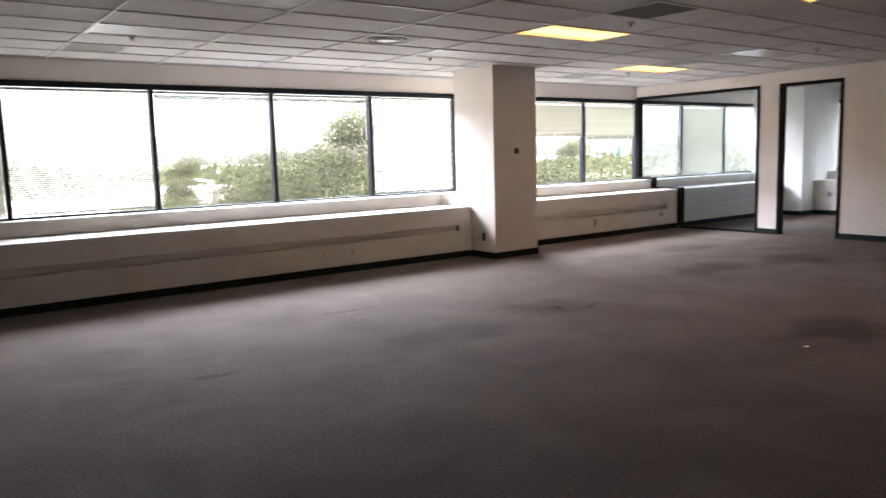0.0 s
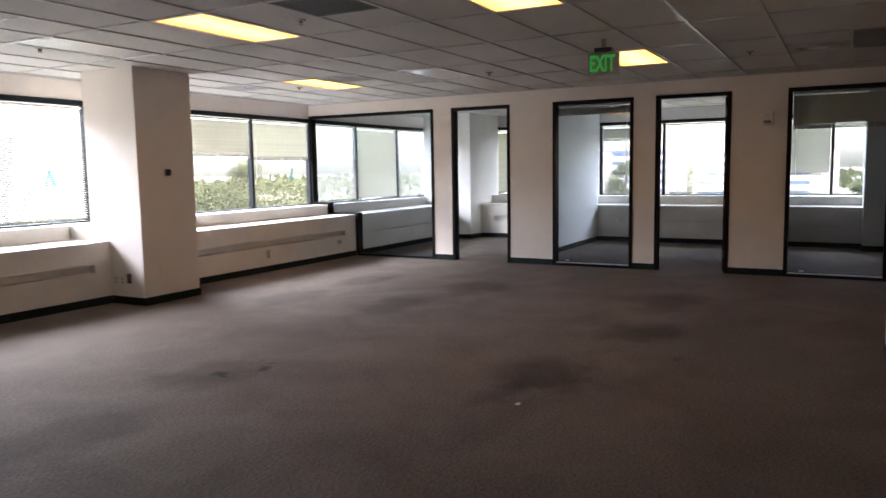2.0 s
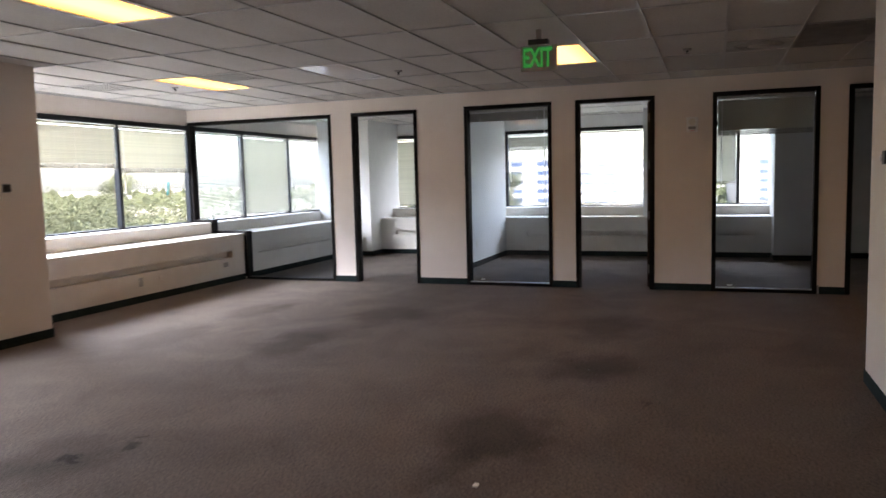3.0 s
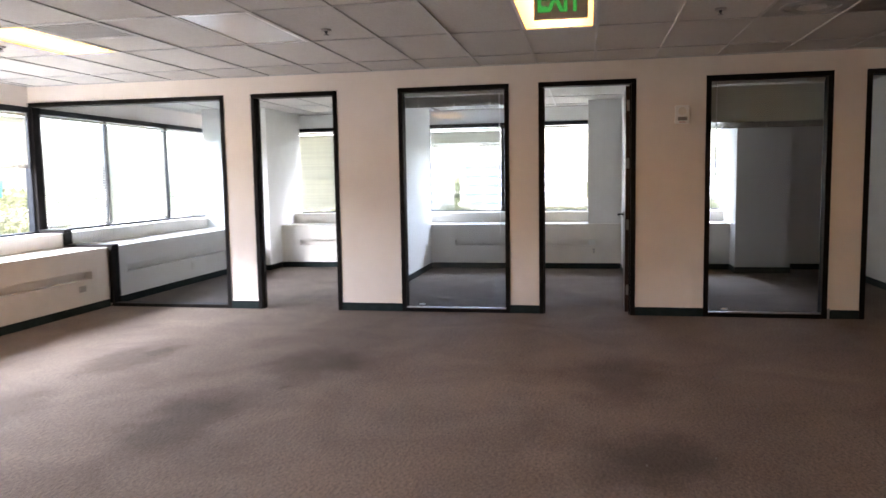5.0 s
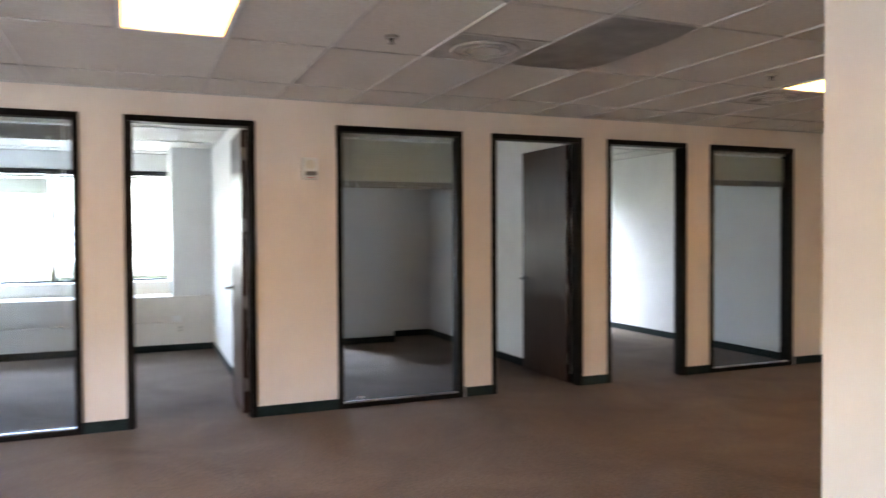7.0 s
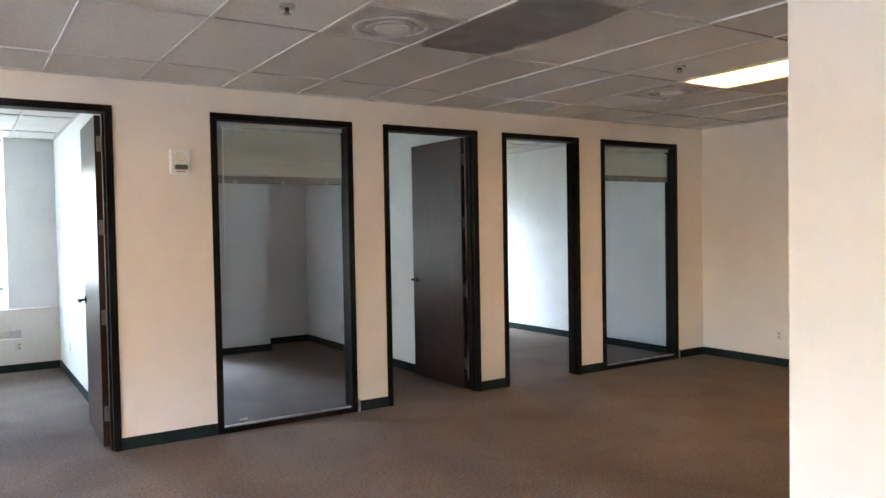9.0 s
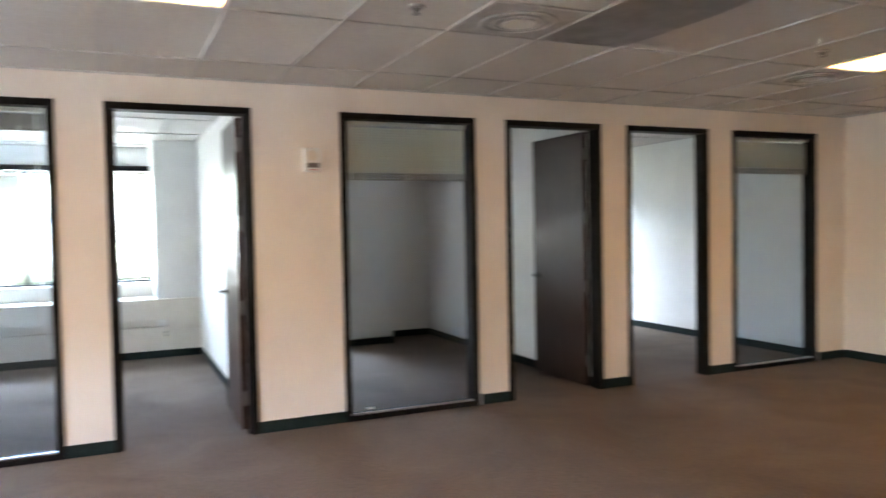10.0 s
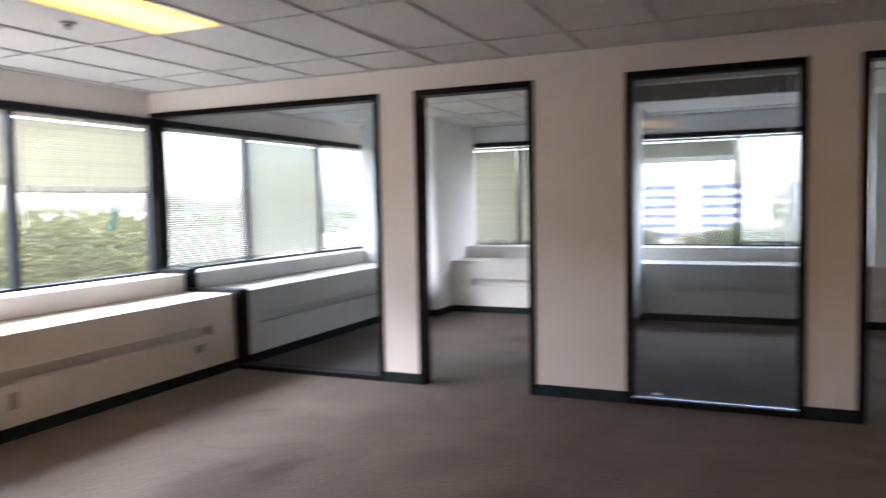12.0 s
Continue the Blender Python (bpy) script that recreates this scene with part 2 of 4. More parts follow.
def prism(bm, outline, x0, x1):
    """A closed outline in y and z, drawn out along x."""
    a = [bm.verts.new((x0, y, z)) for y, z in outline]
    b = [bm.verts.new((x1, y, z)) for y, z in outline]
    n = len(outline)
    for i in range(n):
        j = (i + 1) % n
        bm.faces.new((a[i], a[j], b[j], b[i]))
    bm.faces.new(a[::-1])
    bm.faces.new(b)


def mesh_of(bm, name, *mats):
    bmesh.ops.recalc_face_normals(bm, faces=bm.faces)
    me = bpy.data.meshes.new(name)
    bm.to_mesh(me)
    bm.free()
    for m in mats:
        me.materials.append(m)
    return me


def part(name, bm, mat, parent=None, label=""):
    mats = mat if isinstance(mat, (list, tuple)) else [mat]
    ob = new(name, mesh_of(bm, name, *mats))
    if parent:
        ob.parent = parent
    return tagged(ob, label)


def slab(name, mat, parent, *extent, bevel=0.0, label=""):
    bm = bmesh.new()
    box(bm, *extent, bevel=bevel)
    return part(name, bm, mat, parent, label)


def root(name, m, label, category, group="", kind=""):
    ob = new(name)
    ob.empty_display_size = 0.1
    ob.matrix_world = m
    return tagged(ob, label, category, group, kind)


def structure(name, bm, mat, label, category):
    return tagged(part(name, bm, mat), label, category, kind="structure")


# ---- plan ----
FACE, BACK = 11.93, 12.05          # partition between the open office and the small offices
NORTH, EAST = 9.39, 16.95          # window planes
WEST, SOUTH = -9.0, -4.22
CEIL = 2.657
TOP = 2.46
COVER_Y = 8.39
COVER_W = 8.28                      # front of the long heater cover west of the column
COVER_X = 15.93                    # front of the heater covers in the small offices
WALL_12, WALL_23, WALL_34, WALL_4 = 5.30, 2.13, -0.985, -3.96   # walls between the small offices
BASE_H = 0.09
INNER = 9.345                      # inner face of the north wall
TW, TL = 0.6, 1.2              # ceiling tile
GX, GY = 10.11, 2.635               # a crossing of the ceiling grid
N_MULL = [-3.4, -1.87, -0.33, 1.22, 2.82, 4.38, 5.91, 7.44, 8.95, 10.44, 11.92, 13.38, 14.9, 16.4]

bm = bmesh.new()
box(bm, WEST - 0.1, EAST + 0.15, SOUTH - 0.1, NORTH + 0.2, -0.25, 0.0)
structure("floor", bm, CARPET, "worn grey-brown office carpet with dark stains", "floor")

# outer walls
bm = bmesh.new()
box(bm, WEST - 0.15, EAST + 0.3, INNER, NORTH + 0.25, -0.25, 0.868)
box(bm, WEST - 0.15, EAST + 0.3, INNER, NORTH + 0.25, 2.415, 3.1)
box(bm, WEST - 0.15, -3.4, INNER, NORTH + 0.25, 0.868, 2.415)
box(bm, 16.45, EAST + 0.3, INNER, NORTH + 0.25, 0.868, 2.415)
structure("wall_north", bm, PAINT, "white painted outer wall around a ribbon of windows", "wall")
bm = bmesh.new()
EI = EAST - 0.045
box(bm, EI, EAST + 0.25, SOUTH - 0.15, INNER, -0.25, 0.868)
box(bm, EI, EAST + 0.25, SOUTH - 0.15, INNER, 2.415, 3.1)
box(bm, EI, EAST + 0.25, -1.4, -0.42, 0.868, 2.415)
box(bm, EI, EAST + 0.25, SOUTH, -3.78, 0.868, 2.415)
box(bm, EI, EAST + 0.25, SOUTH - 0.15, SOUTH + 0.1, 0.868, 2.415)
structure("wall_east", bm, OFFICE_PAINT, "white painted outer wall of the small offices", "wall")
bm = bmesh.new()
box(bm, WEST - 0.15, EI, SOUTH - 0.15, SOUTH, 0, 3.0)
structure("wall_south", bm, PAINT, "plain cream painted wall", "wall")
# Added end wall, never in view, set far back to cut bounced light.
bm = bmesh.new()
box(bm, WEST - 0.15, WEST, SOUTH, INNER, 0, 3.0)
structure("wall_west", bm, PAINT, "unseen plain cream wall added behind the start", "wall")
bm = bmesh.new()
box(bm, 4.6, 7.885, SOUTH, 0.52, 0, CEIL + 0.03, bevel=0.004)
structure("wall_core", bm, PAINT, "cream painted wall end with a small reader on it", "wall")

# partition with its openings: (y high, y low)
GLASS_1, DOOR_1, GLASS_2, DOOR_2 = (9.36, 6.795), (6.463, 5.441), (4.744, 3.531), (3.22, 2.219)
GLASS_3, DOOR_3, DOOR_4, GLASS_4 = (1.534, 0.344), (0.048, -0.957), (-1.248, -2.249), (-2.565, -3.77)
OPENINGS = [GLASS_1, DOOR_1, GLASS_2, DOOR_2, GLASS_3, DOOR_3, DOOR_4, GLASS_4]
bm = bmesh.new()
box(bm, FACE, BACK, SOUTH, INNER, TOP, CEIL + 0.05)
for (_, a), (b, _) in zip(OPENINGS, OPENINGS[1:] + [(SOUTH, 0)]):
    box(bm, FACE, BACK, b, a, 0, TOP)
structure("wall_partition", bm, PAINT, "cream painted partition with dark-framed doors and glass panels", "wall")
for name, y in (("wall_office_1", WALL_12), ("wall_office_2", WALL_23), ("wall_office_3", WALL_34), ("wall_office_5", WALL_4)):
    bm = bmesh.new()
    if y == WALL_12:
        box(bm, BACK, COVER_X, y - 0.06, y + 0.06, 0, CEIL + 0.03)
        box(bm, COVER_X, EI, 5.5, 5.56, 0, CEIL + 0.03)
        box(bm, COVER_X, COVER_X + 0.02, y + 0.06, 5.56, 0.72, CEIL + 0.03)
    else:
        box(bm, BACK, EI, y - 0.06, y + 0.06, 0, CEIL + 0.03)
    structure(name, bm, OFFICE_PAINT, "white painted wall between two small offices", "wall")


def column(name, x0, x1, y0, y1, label):
    bm = bmesh.new()
    box(bm, x0, x1, y0, y1, 0, CEIL + 0.02, bevel=0.006)
    return structure(name, bm, PAINT if name == "column_1" else OFFICE_PAINT, label, "column")


column("column_1", 6.88, 7.69, 7.74, 8.6, "square cream painted column before the windows")
column("column_2", 15.45, EI, 7.87, 9.0, "white painted corner column of a small office")
column("column_3", 15.52, EI, -0.2, 0.565, "white painted column in a small office")
column("column_4", 16.0, EI, WALL_23 + 0.06, 2.7, "white painted pier beside an office window")
bm = bmesh.new()
box(bm, 16.0, EI, WALL_34 + 0.06, -0.2, 0, CEIL + 0.02)
structure("wall_office_4", bm, OFFICE_PAINT, "plain white painted wall beside a column", "wall")


# baseboards: runs along x (facing -y or +y) or along y
def base_run(bm, x0, x1, y0, y1):
    box(bm, x0, x1, y0, y1, 0.0, BASE_H, bevel=0.003)


bm = bmesh.new()
t = 0.009
for (_, a), (b, _) in zip(OPENINGS, OPENINGS[1:] + [(SOUTH, 0)]):
    base_run(bm, FACE - t, FACE, b, a)
    base_run(bm, BACK, BACK + t, b, a)
base_run(bm, 7.885, FACE - t, SOUTH, SOUTH + t)
base_run(bm, 4.6, 7.885 + t, 0.52, 0.52 + t)
base_run(bm, 7.885, 7.885 + t, SOUTH + t, 0.52)
base_run(bm, WEST, 4.6, SOUTH, SOUTH + t)
base_run(bm, WEST, 6.88 - t, COVER_W - t, COVER_W)
base_run(bm, 7.69 + t, FACE - 0.004, COVER_Y - t, COVER_Y)
base_run(bm, 6.88 - t, 7.69 + t, 7.74 - t, 7.74)
base_run(bm, 6.88 - t, 6.88, 7.74, COVER_W - t)
base_run(bm, 7.69, 7.69 + t, 7.74, COVER_Y - t)
base_run(bm, BACK + t, 15.45 - t, COVER_Y - t, COVER_Y)
base_run(bm, 15.45 - t, COVER_X - t, 7.87 - t, 7.87)
base_run(bm, 15.45 - t, 15.45, 7.87, COVER_Y - t)
for y0, y1 in ((WALL_12 + 0.07, 7.87 - t), (WALL_23 + 0.07, WALL_12 - 0.07), (0.565, WALL_23 - 0.07)):
    base_run(bm, COVER_X - t, COVER_X, y0, y1)
for y, x1 in ((WALL_12, COVER_X), (WALL_23, COVER_X), (WALL_34, 16.0)):
    base_run(bm, BACK + t, x1, y + 0.06, y + 0.06 + t)
    base_run(bm, BACK + t, x1, y - 0.06 - t, y - 0.06)
base_run(bm, 15.52 - t, 15.52, -0.2, 0.565)
base_run(bm, 15.52, COVER_X - t, 0.565, 0.565 + t)
base_run(bm, 15.52, 16.0, -0.2 - t, -0.2)
base_run(bm, 16.0 - t, 16.0, WALL_34 + 0.06 + t, -0.2 - t)
base_run(bm, BACK + t, EI, WALL_4 + 0.06, WALL_4 + 0.06 + t)
structure("baseboard", bm, BASE, "dark green rubber baseboard", "baseboard")

# ---- ceiling ----
LIT = [(5.310, 5.035), (8.910, 6.835), (8.910, 2.635), (5.310, 2.635), (8.910, -2.165)]
UNLIT = [(1.710, 6.835), (5.310, 6.835), (8.910, 5.035), (1.710, 5.035)]
ROUND = [(4.110, 6.235), (9.510, 0.835), (10.110, -2.165)]
SQUARE = [(5.310, 3.835, DARKVENT), (8.910, 8.035, DIFFUSER), (1.710, 8.035, DIFFUSER), (8.910, 6.235, DIFFUSER)]
SAG = [(8.910, 0.235)]
taken = [(x, y, x + TL, y + TW) for x, y in LIT + UNLIT + SAG] + [(x, y, x + TW, y + TW) for x, y in ROUND] + [(x, y, x + TW, y + TW) for x, y, _ in SQUARE]


def build_ceiling():
    rng = random.Random(4)
    bm = bmesh.new()
    rooms = [(WEST, FACE, SOUTH, INNER, GX), (BACK, EI, WALL_12 + 0.06, INNER, GX + 0.4), (BACK, EI, WALL_23 + 0.06, WALL_12 - 0.06, GX + 0.4),
             (BACK, EI, WALL_34 + 0.06, WALL_23 - 0.06, GX + 0.4), (BACK, EI, WALL_4 + 0.06, WALL_34 - 0.06, GX + 0.4)]
    w = 0.012
    for x0, x1, y0, y1, gx in rooms:
        xs = sorted({x0, x1} | {gx + TL * k for k in range(-20, 20) if x0 + 0.02 < gx + TL * k < x1 - 0.02})
        ys = sorted({y0, y1} | {GY + TW * k for k in range(-20, 20) if y0 + 0.02 < GY + TW * k < y1 - 0.02})
        for a, b in zip(xs, xs[1:]):
            for c, d in zip(ys, ys[1:]):
                cells = [(a, b)]
                cuts = [s for s in taken if s[0] < b - 0.05 and s[2] > a + 0.05 and s[1] < d - 0.05 and s[3] > c + 0.05]
                for s in cuts:
                    cells = [(p, q) for u, v in cells for p, q in ((u, min(v, s[0])), (max(u, s[2]), v)) if q - p > 0.05]
                for p, q in cells:
                    z = [CEIL + 0.004 + rng.uniform(-0.0015, 0.003) for _ in range(4)]
                    vs = [bm.verts.new((x, y, h)) for (x, y), h in zip(((p, c), (p, d), (q, d), (q, c)), z)]
                    bm.faces.new(vs)
                if len(cells) == 1 and cuts:
                    x = cuts[0][2] if cuts[0][2] < b - 0.05 else cuts[0][0]
                    box(bm, x - w, x + w, c + w, d - w, CEIL - 0.004, CEIL + 0.02, mat=1)
        for x in xs[1:-1]:
            for c, d in zip(ys, ys[1:]):
                box(bm, x - w, x + w, c + w, d - w, CEIL - 0.004 + rng.uniform(-0.0006, 0), CEIL + 0.02, mat=1)
        for y in ys[1:-1]:
            box(bm, x0, x1, y - w, y + w, CEIL - 0.006, CEIL + 0.02, mat=1)
        e = 0.018
        box(bm, x0, x1, y0, y0 + e, CEIL - 0.008, CEIL + 0.02, mat=1)
        box(bm, x0, x1, y1 - e, y1, CEIL - 0.008, CEIL + 0.02, mat=1)
        box(bm, x0, x0 + e, y0 + e, y1 - e, CEIL - 0.008, CEIL + 0.02, mat=1)
        box(bm, x1 - e, x1, y0 + e, y1 - e, CEIL - 0.008, CEIL + 0.02, mat=1)
    return bm


structure("ceiling", build_ceiling(), [TILE, BAR], "suspended ceiling of speckled white tiles in a metal grid", "ceiling")
# Added slab, out of view, that keeps outside light off the tiles.
bm = bmesh.new()
box(bm, WEST - 0.2, EAST + 0.3, SOUTH - 0.2, NORTH + 0.3, 2.96, 3.2)
structure("light_block_slab", bm, TILE, "unseen slab added above the suspended ceiling to block light", "ceiling")


# ---- windows, blinds and covers ----
def M_north(x0=0.0):
    return pose(x0, NORTH, 0)


def M_east(y0):
    return pose(EAST, y0, 0, 0, 0, -90)


def window_ribbon(name, m, xs, label):
    """Metal frame and panes; xs: the mullions' places along the wall."""
    r = root(name, m, label, "window", kind="structure")
    a, b = xs[0], xs[-1]
    slab("window_frame", WINFRAME, r, a - 0.03, b + 0.03, -0.062, 0.03, 2.345, 2.412, bevel=0.004)
    slab("window_frame", WINFRAME, r, a - 0.03, b + 0.03, -0.056, 0.03, 0.868, 0.905, bevel=0.004)
    for x in xs:
        slab("mullion", WINFRAME, r, x - 0.028, x + 0.028, -0.054, 0.03, 0.905, 2.345, bevel=0.004)
    for p, q in zip(xs, xs[1:]):
        pane = slab("pane", GLASS, r, p + 0.028, q - 0.028, 0.0, 0.006, 0.905, 2.345)
        pane.visible_shadow = False
    return r


PITCH = 0.0225


def slat_mesh(length, tilt):
    bm = bmesh.new()
    n, c, s = 4, math.cos(tilt), math.sin(tilt)
    rows = []
    for k in range(n + 1):
        u = (k / n - 0.5) * 0.025
        h = 0.0022 * (1 - (2 * k / n - 1) ** 2)
        rows.append([bm.verts.new((x, u * c - h * s, u * s + h * c)) for x in (-length / 2, length / 2)])
    for p, q in zip(rows, rows[1:]):
        bm.faces.new((p[0], p[1], q[1], q[0]))
    return mesh_of(bm, "slat", SLAT)


def blind(m, length, top, bottom, tilt, label, group, wands=((-1, 0.95), (1, 0.62))):
    """A horizontal blind hung at the top, its slats in use down to bottom; the rest is stacked above the bottom rail."""
    r = root("blind", m, label, "window blind", group)
    slab("headrail", PLASTIC, r, -length / 2, length / 2, -0.018, 0.018, top - 0.032, top, bevel=0.003)
    full = int((top - 0.91) / PITCH)
    used = max(0, int((top - 0.04 - bottom) / PITCH) - 2)
    stack = full - used if bottom > 1.0 else 0
    stack_h = min(stack * 0.0012, 0.045)
    if top - bottom < 0.19:
        used, stack_h = 0, top - bottom - 0.06
    me = slat_mesh(length - 0.01, tilt)
    low = bottom + 0.016
    for i in range(used):
        z = top - 0.056 - (i + 0.3) * (top - 0.056 - low - stack_h) / used
        s = new("slat", me)
        s.location = (random.uniform(-0.001, 0.001), 0, z)
        s.parent = r
    if stack_h > 0.01:
        bm = bmesh.new()
        n = int(stack_h / 0.006)
        for i in range(n):
            z = low + (i + 0.5) * stack_h / n
            d = random.uniform(-0.0015, 0.0015)
            box(bm, -length / 2 + 0.005, length / 2 - 0.005, -0.0125 + d, 0.0125 + d, z - 0.0022, z + 0.0018)
        # same cream slats, painted darker because the stack is backlit
        part("stacked_slats", bm, BACKLIT, r)
    slab("bottom_rail", BACKLIT, r, -length / 2 + 0.004, length / 2 - 0.004, -0.011, 0.011, bottom, bottom + 0.014, bevel=0.003)
    for f in (-0.36, 0.0, 0.36):
        bm = bmesh.new()
        tube(bm, (f * length, -0.014), 0.0011, bottom, top - 0.03, 5)
        part("cord", bm, PLASTIC, r)
        slab("rail_clip", PLASTIC, r, f * length - 0.014, f * length + 0.014, -0.0135, 0.0135, bottom - 0.002, bottom + 0.03, bevel=0.003)
    for side, reach in wands:
        bm = bmesh.new()
        tube(bm, (side * (length / 2 - 0.05), -0.024), 0.0055, top - reach, top - 0.03, 8)
        part("wand", bm, LAMPWHITE, r, "thin white blind wand")
    return r


window_ribbon("window_1", M_north(), N_MULL[:11], "ribbon of dark metal framed windows along the open office")
window_ribbon("window_2", M_north(), [11.99] + N_MULL[11:14], "dark metal framed windows of the corner office")
window_ribbon("window_3", M_east(0), [-8.2, -7.17, -5.59], "dark metal framed window of the corner office")
window_ribbon("window_4", M_east(0), [-5.47, -4.155, -2.68], "dark metal framed window of a small office")
window_ribbon("window_5", M_east(0), [-2.05, -1.08, -0.5], "dark metal framed window of a small office")

window_ribbon("window_10", M_east(0), [1.43, 2.6, 3.75], "dark metal framed window of the last small office")
OPEN, SHUT, HALF, SOFT = radians(14), radians(81), radians(48), radians(60)
# Bays 0 and 1 are out of view; their blinds are added to darken the floor.
N_BLINDS = [  # bay, bottom, tilt, words
    (0, 0.93, SHUT, "cream slatted blind let down and closed"), (1, 0.93, SHUT, "cream slatted blind let down and closed"),
    (2, 0.93, SHUT, "cream slatted blind let down and closed"), (3, 0.93, OPEN, "cream slatted blind let down, slats open"),
    (4, 2.24, OPEN, "cream slatted blind drawn up under the window head"), (5, 2.24, OPEN, "cream slatted blind drawn up under the window head"),
    (6, 0.93, OPEN, "cream slatted blind let down, slats open"), (8, 1.74, SHUT, "cream slatted blind let half down, slats closed"),
    (9, 1.68, radians(75), "cream slatted blind let half down, slats nearly closed"), (10, 0.93, OPEN, "cream slatted blind let down, slats open"),
    (11, 0.93, SOFT, "cream slatted blind let down, slats tilted"), (12, 0.93, OPEN, "cream slatted blind let down, slats open")]
for bay, bottom, tilt, words in N_BLINDS:
    a, b = N_MULL[bay], N_MULL[bay + 1]
    blind(pose((a + b) / 2, NORTH - 0.03, 0), b - a - 0.075, 2.335, bottom, tilt, words, "north window blinds")
# The last two are unseen, added to dim and spread light in that office.
E_BLINDS = [(8.2, 7.17, 0.93, radians(70)), (7.17, 5.59, 0.93, radians(70)), (5.47, 4.155, 2.02, SHUT), (4.155, 2.68, 0.93, OPEN), (2.05, 1.08, 1.27, SHUT), (-1.43, -2.6, 0.93, HALF), (-2.6, -3.75, 0.93, HALF)]
for a, b, bottom, tilt in E_BLINDS:
    words = "cream slatted blind let down over an office window" if bottom < 1 else "cream slatted blind let partly down"
    blind(pose(EAST - 0.03, (a + b) / 2, 0, 0, 0, -90), a - b - 0.075, 2.335, bottom, tilt, words, "east window blinds")


def heater_cover(m, length, slot, label, deep=0.918):
    """Boxed perimeter heater: front with a long recess, ledge, and upstand under the window. x along it, y into the wall."""
    r = root("heater_cover", m, label, "heater cover", "perimeter heater covers")
    a, b = slot
    bm = bmesh.new()
    z0, z1, d = 0.375, 0.465, 0.085
    box(bm, 0, length, 0, 0.1, 0, z0)
    box(bm, 0, length, 0, 0.1, z1, 0.7)
    box(bm, 0, a, 0, 0.1, z0, z1)
    box(bm, b, length, 0, 0.1, z0, z1)
    part("front_panel", bm, COVER, r)
    slab("recess", COVER, r, a, b, d, d + 0.008, z0 - 0.01, z1 + 0.01)
    slab("lip", COVER, r, a - 0.006, b + 0.006, -0.006, 0.004, z0 - 0.012, z0, bevel=0.002)
    slab("lip", COVER, r, a - 0.006, b + 0.006, -0.006, 0.004, z1, z1 + 0.012, bevel=0.002)
    slab("ledge", COVER, r, 0, length, -0.004, deep - 0.318, 0.7, 0.716, bevel=0.004)
    slab("upstand", COVER, r, 0, length, deep - 0.328, deep, 0.716, 0.885, bevel=0.006)
    return r


heater_cover(pose(WEST, COVER_W, 0), 6.879 - WEST, (0.4, 6.67 - WEST), "long cream boxed heater cover under the windows", 1.028)
heater_cover(pose(7.691, COVER_Y, 0), FACE - 7.691, (0.25, 11.62 - 7.691), "cream boxed heater cover under the windows")
heater_cover(pose(BACK, COVER_Y, 0), 15.449 - BACK, (0.25, 3.2), "white boxed heater cover in the corner office")
heater_cover(pose(COVER_X, 7.869, 0, 0, 0, -90), 7.869 - 5.561, (0.32, 2.2), "white boxed heater cover below an office window")
heater_cover(pose(COVER_X + 0.001, 5.499, 0, 0, 0, -90), 5.499 - WALL_23 - 0.061, (0.66, 2.91), "white boxed heater cover below an office window")
heater_cover(pose(COVER_X, WALL_23 - 0.061, 0, 0, 0, -90), WALL_23 - 0.061 - 0.566, (0.2, 1.22), "white boxed heater cover below an office window")
bm = bmesh.new()
box(bm, 6.881, 7.689, 8.602, 9.338, 0, 0.885)
structure("trim", bm, COVER, "cream ledge running behind the column", "trim")

# ---- glass panels and doors of the partition ----
FW, FX0, FX1 = 0.05, FACE - 0.012, BACK + 0.012


def panel_frame(name, ya, yb, label):
    """Dark frame with one pane between two floor-to-head jambs; returns the root."""
    r = root(name, Matrix.Identity(4), label, "glass panel", kind="structure")
    slab("jamb", BLACK, r, FX0, FX1, yb, yb + FW, 0, TOP - FW, bevel=0.003)
    slab("head", BLACK, r, FX0, FX1, yb, ya, TOP - FW, TOP, bevel=0.003)
    if name != "window_6":
        slab("jamb", BLACK, r, FX0, FX1, ya - FW, ya, 0, TOP - FW, bevel=0.003)
        slab("sill", BLACK, r, FX0, FX1, yb + FW, ya - FW, 0, 0.04, bevel=0.003)
        slab("glazing_bead", ALU, r, FX0 + 0.03, FX0 + 0.045, yb + FW, ya - FW, 0.04, 0.052)
        slab("pane", INGLASS, r, FACE + 0.05, FACE + 0.058, yb + FW, ya - FW, 0.04, TOP - FW)
    return r


g1 = panel_frame("window_6", *GLASS_1, "large dark-framed glass panel stepped over the heater cover")
yb, ya = GLASS_1[1], GLASS_1[0]
slab("sill", BLACK, g1, FX0, FX1, yb + FW, COVER_Y - 0.03, 0, 0.04, bevel=0.003)
slab("step_frame", BLACK, g1, FX0, FX1, COVER_Y - 0.06, COVER_Y - 0.005, 0.04, 0.7, bevel=0.003)
slab("step_frame", BLACK, g1, FX0, FX1, COVER_Y - 0.06, 9.0, 0.7, 0.748, bevel=0.003)
slab("step_frame", BLACK, g1, FX0, FX1, 8.955, 9.0, 0.748, 0.887, bevel=0.003)
slab("step_frame", BLACK, g1, FX0, FX1, 8.955, 9.3, 0.887, 0.93, bevel=0.003)
slab("jamb", BLACK, g1, FX0, FX1, 9.29, 9.344, 0.93, TOP - FW, bevel=0.003)
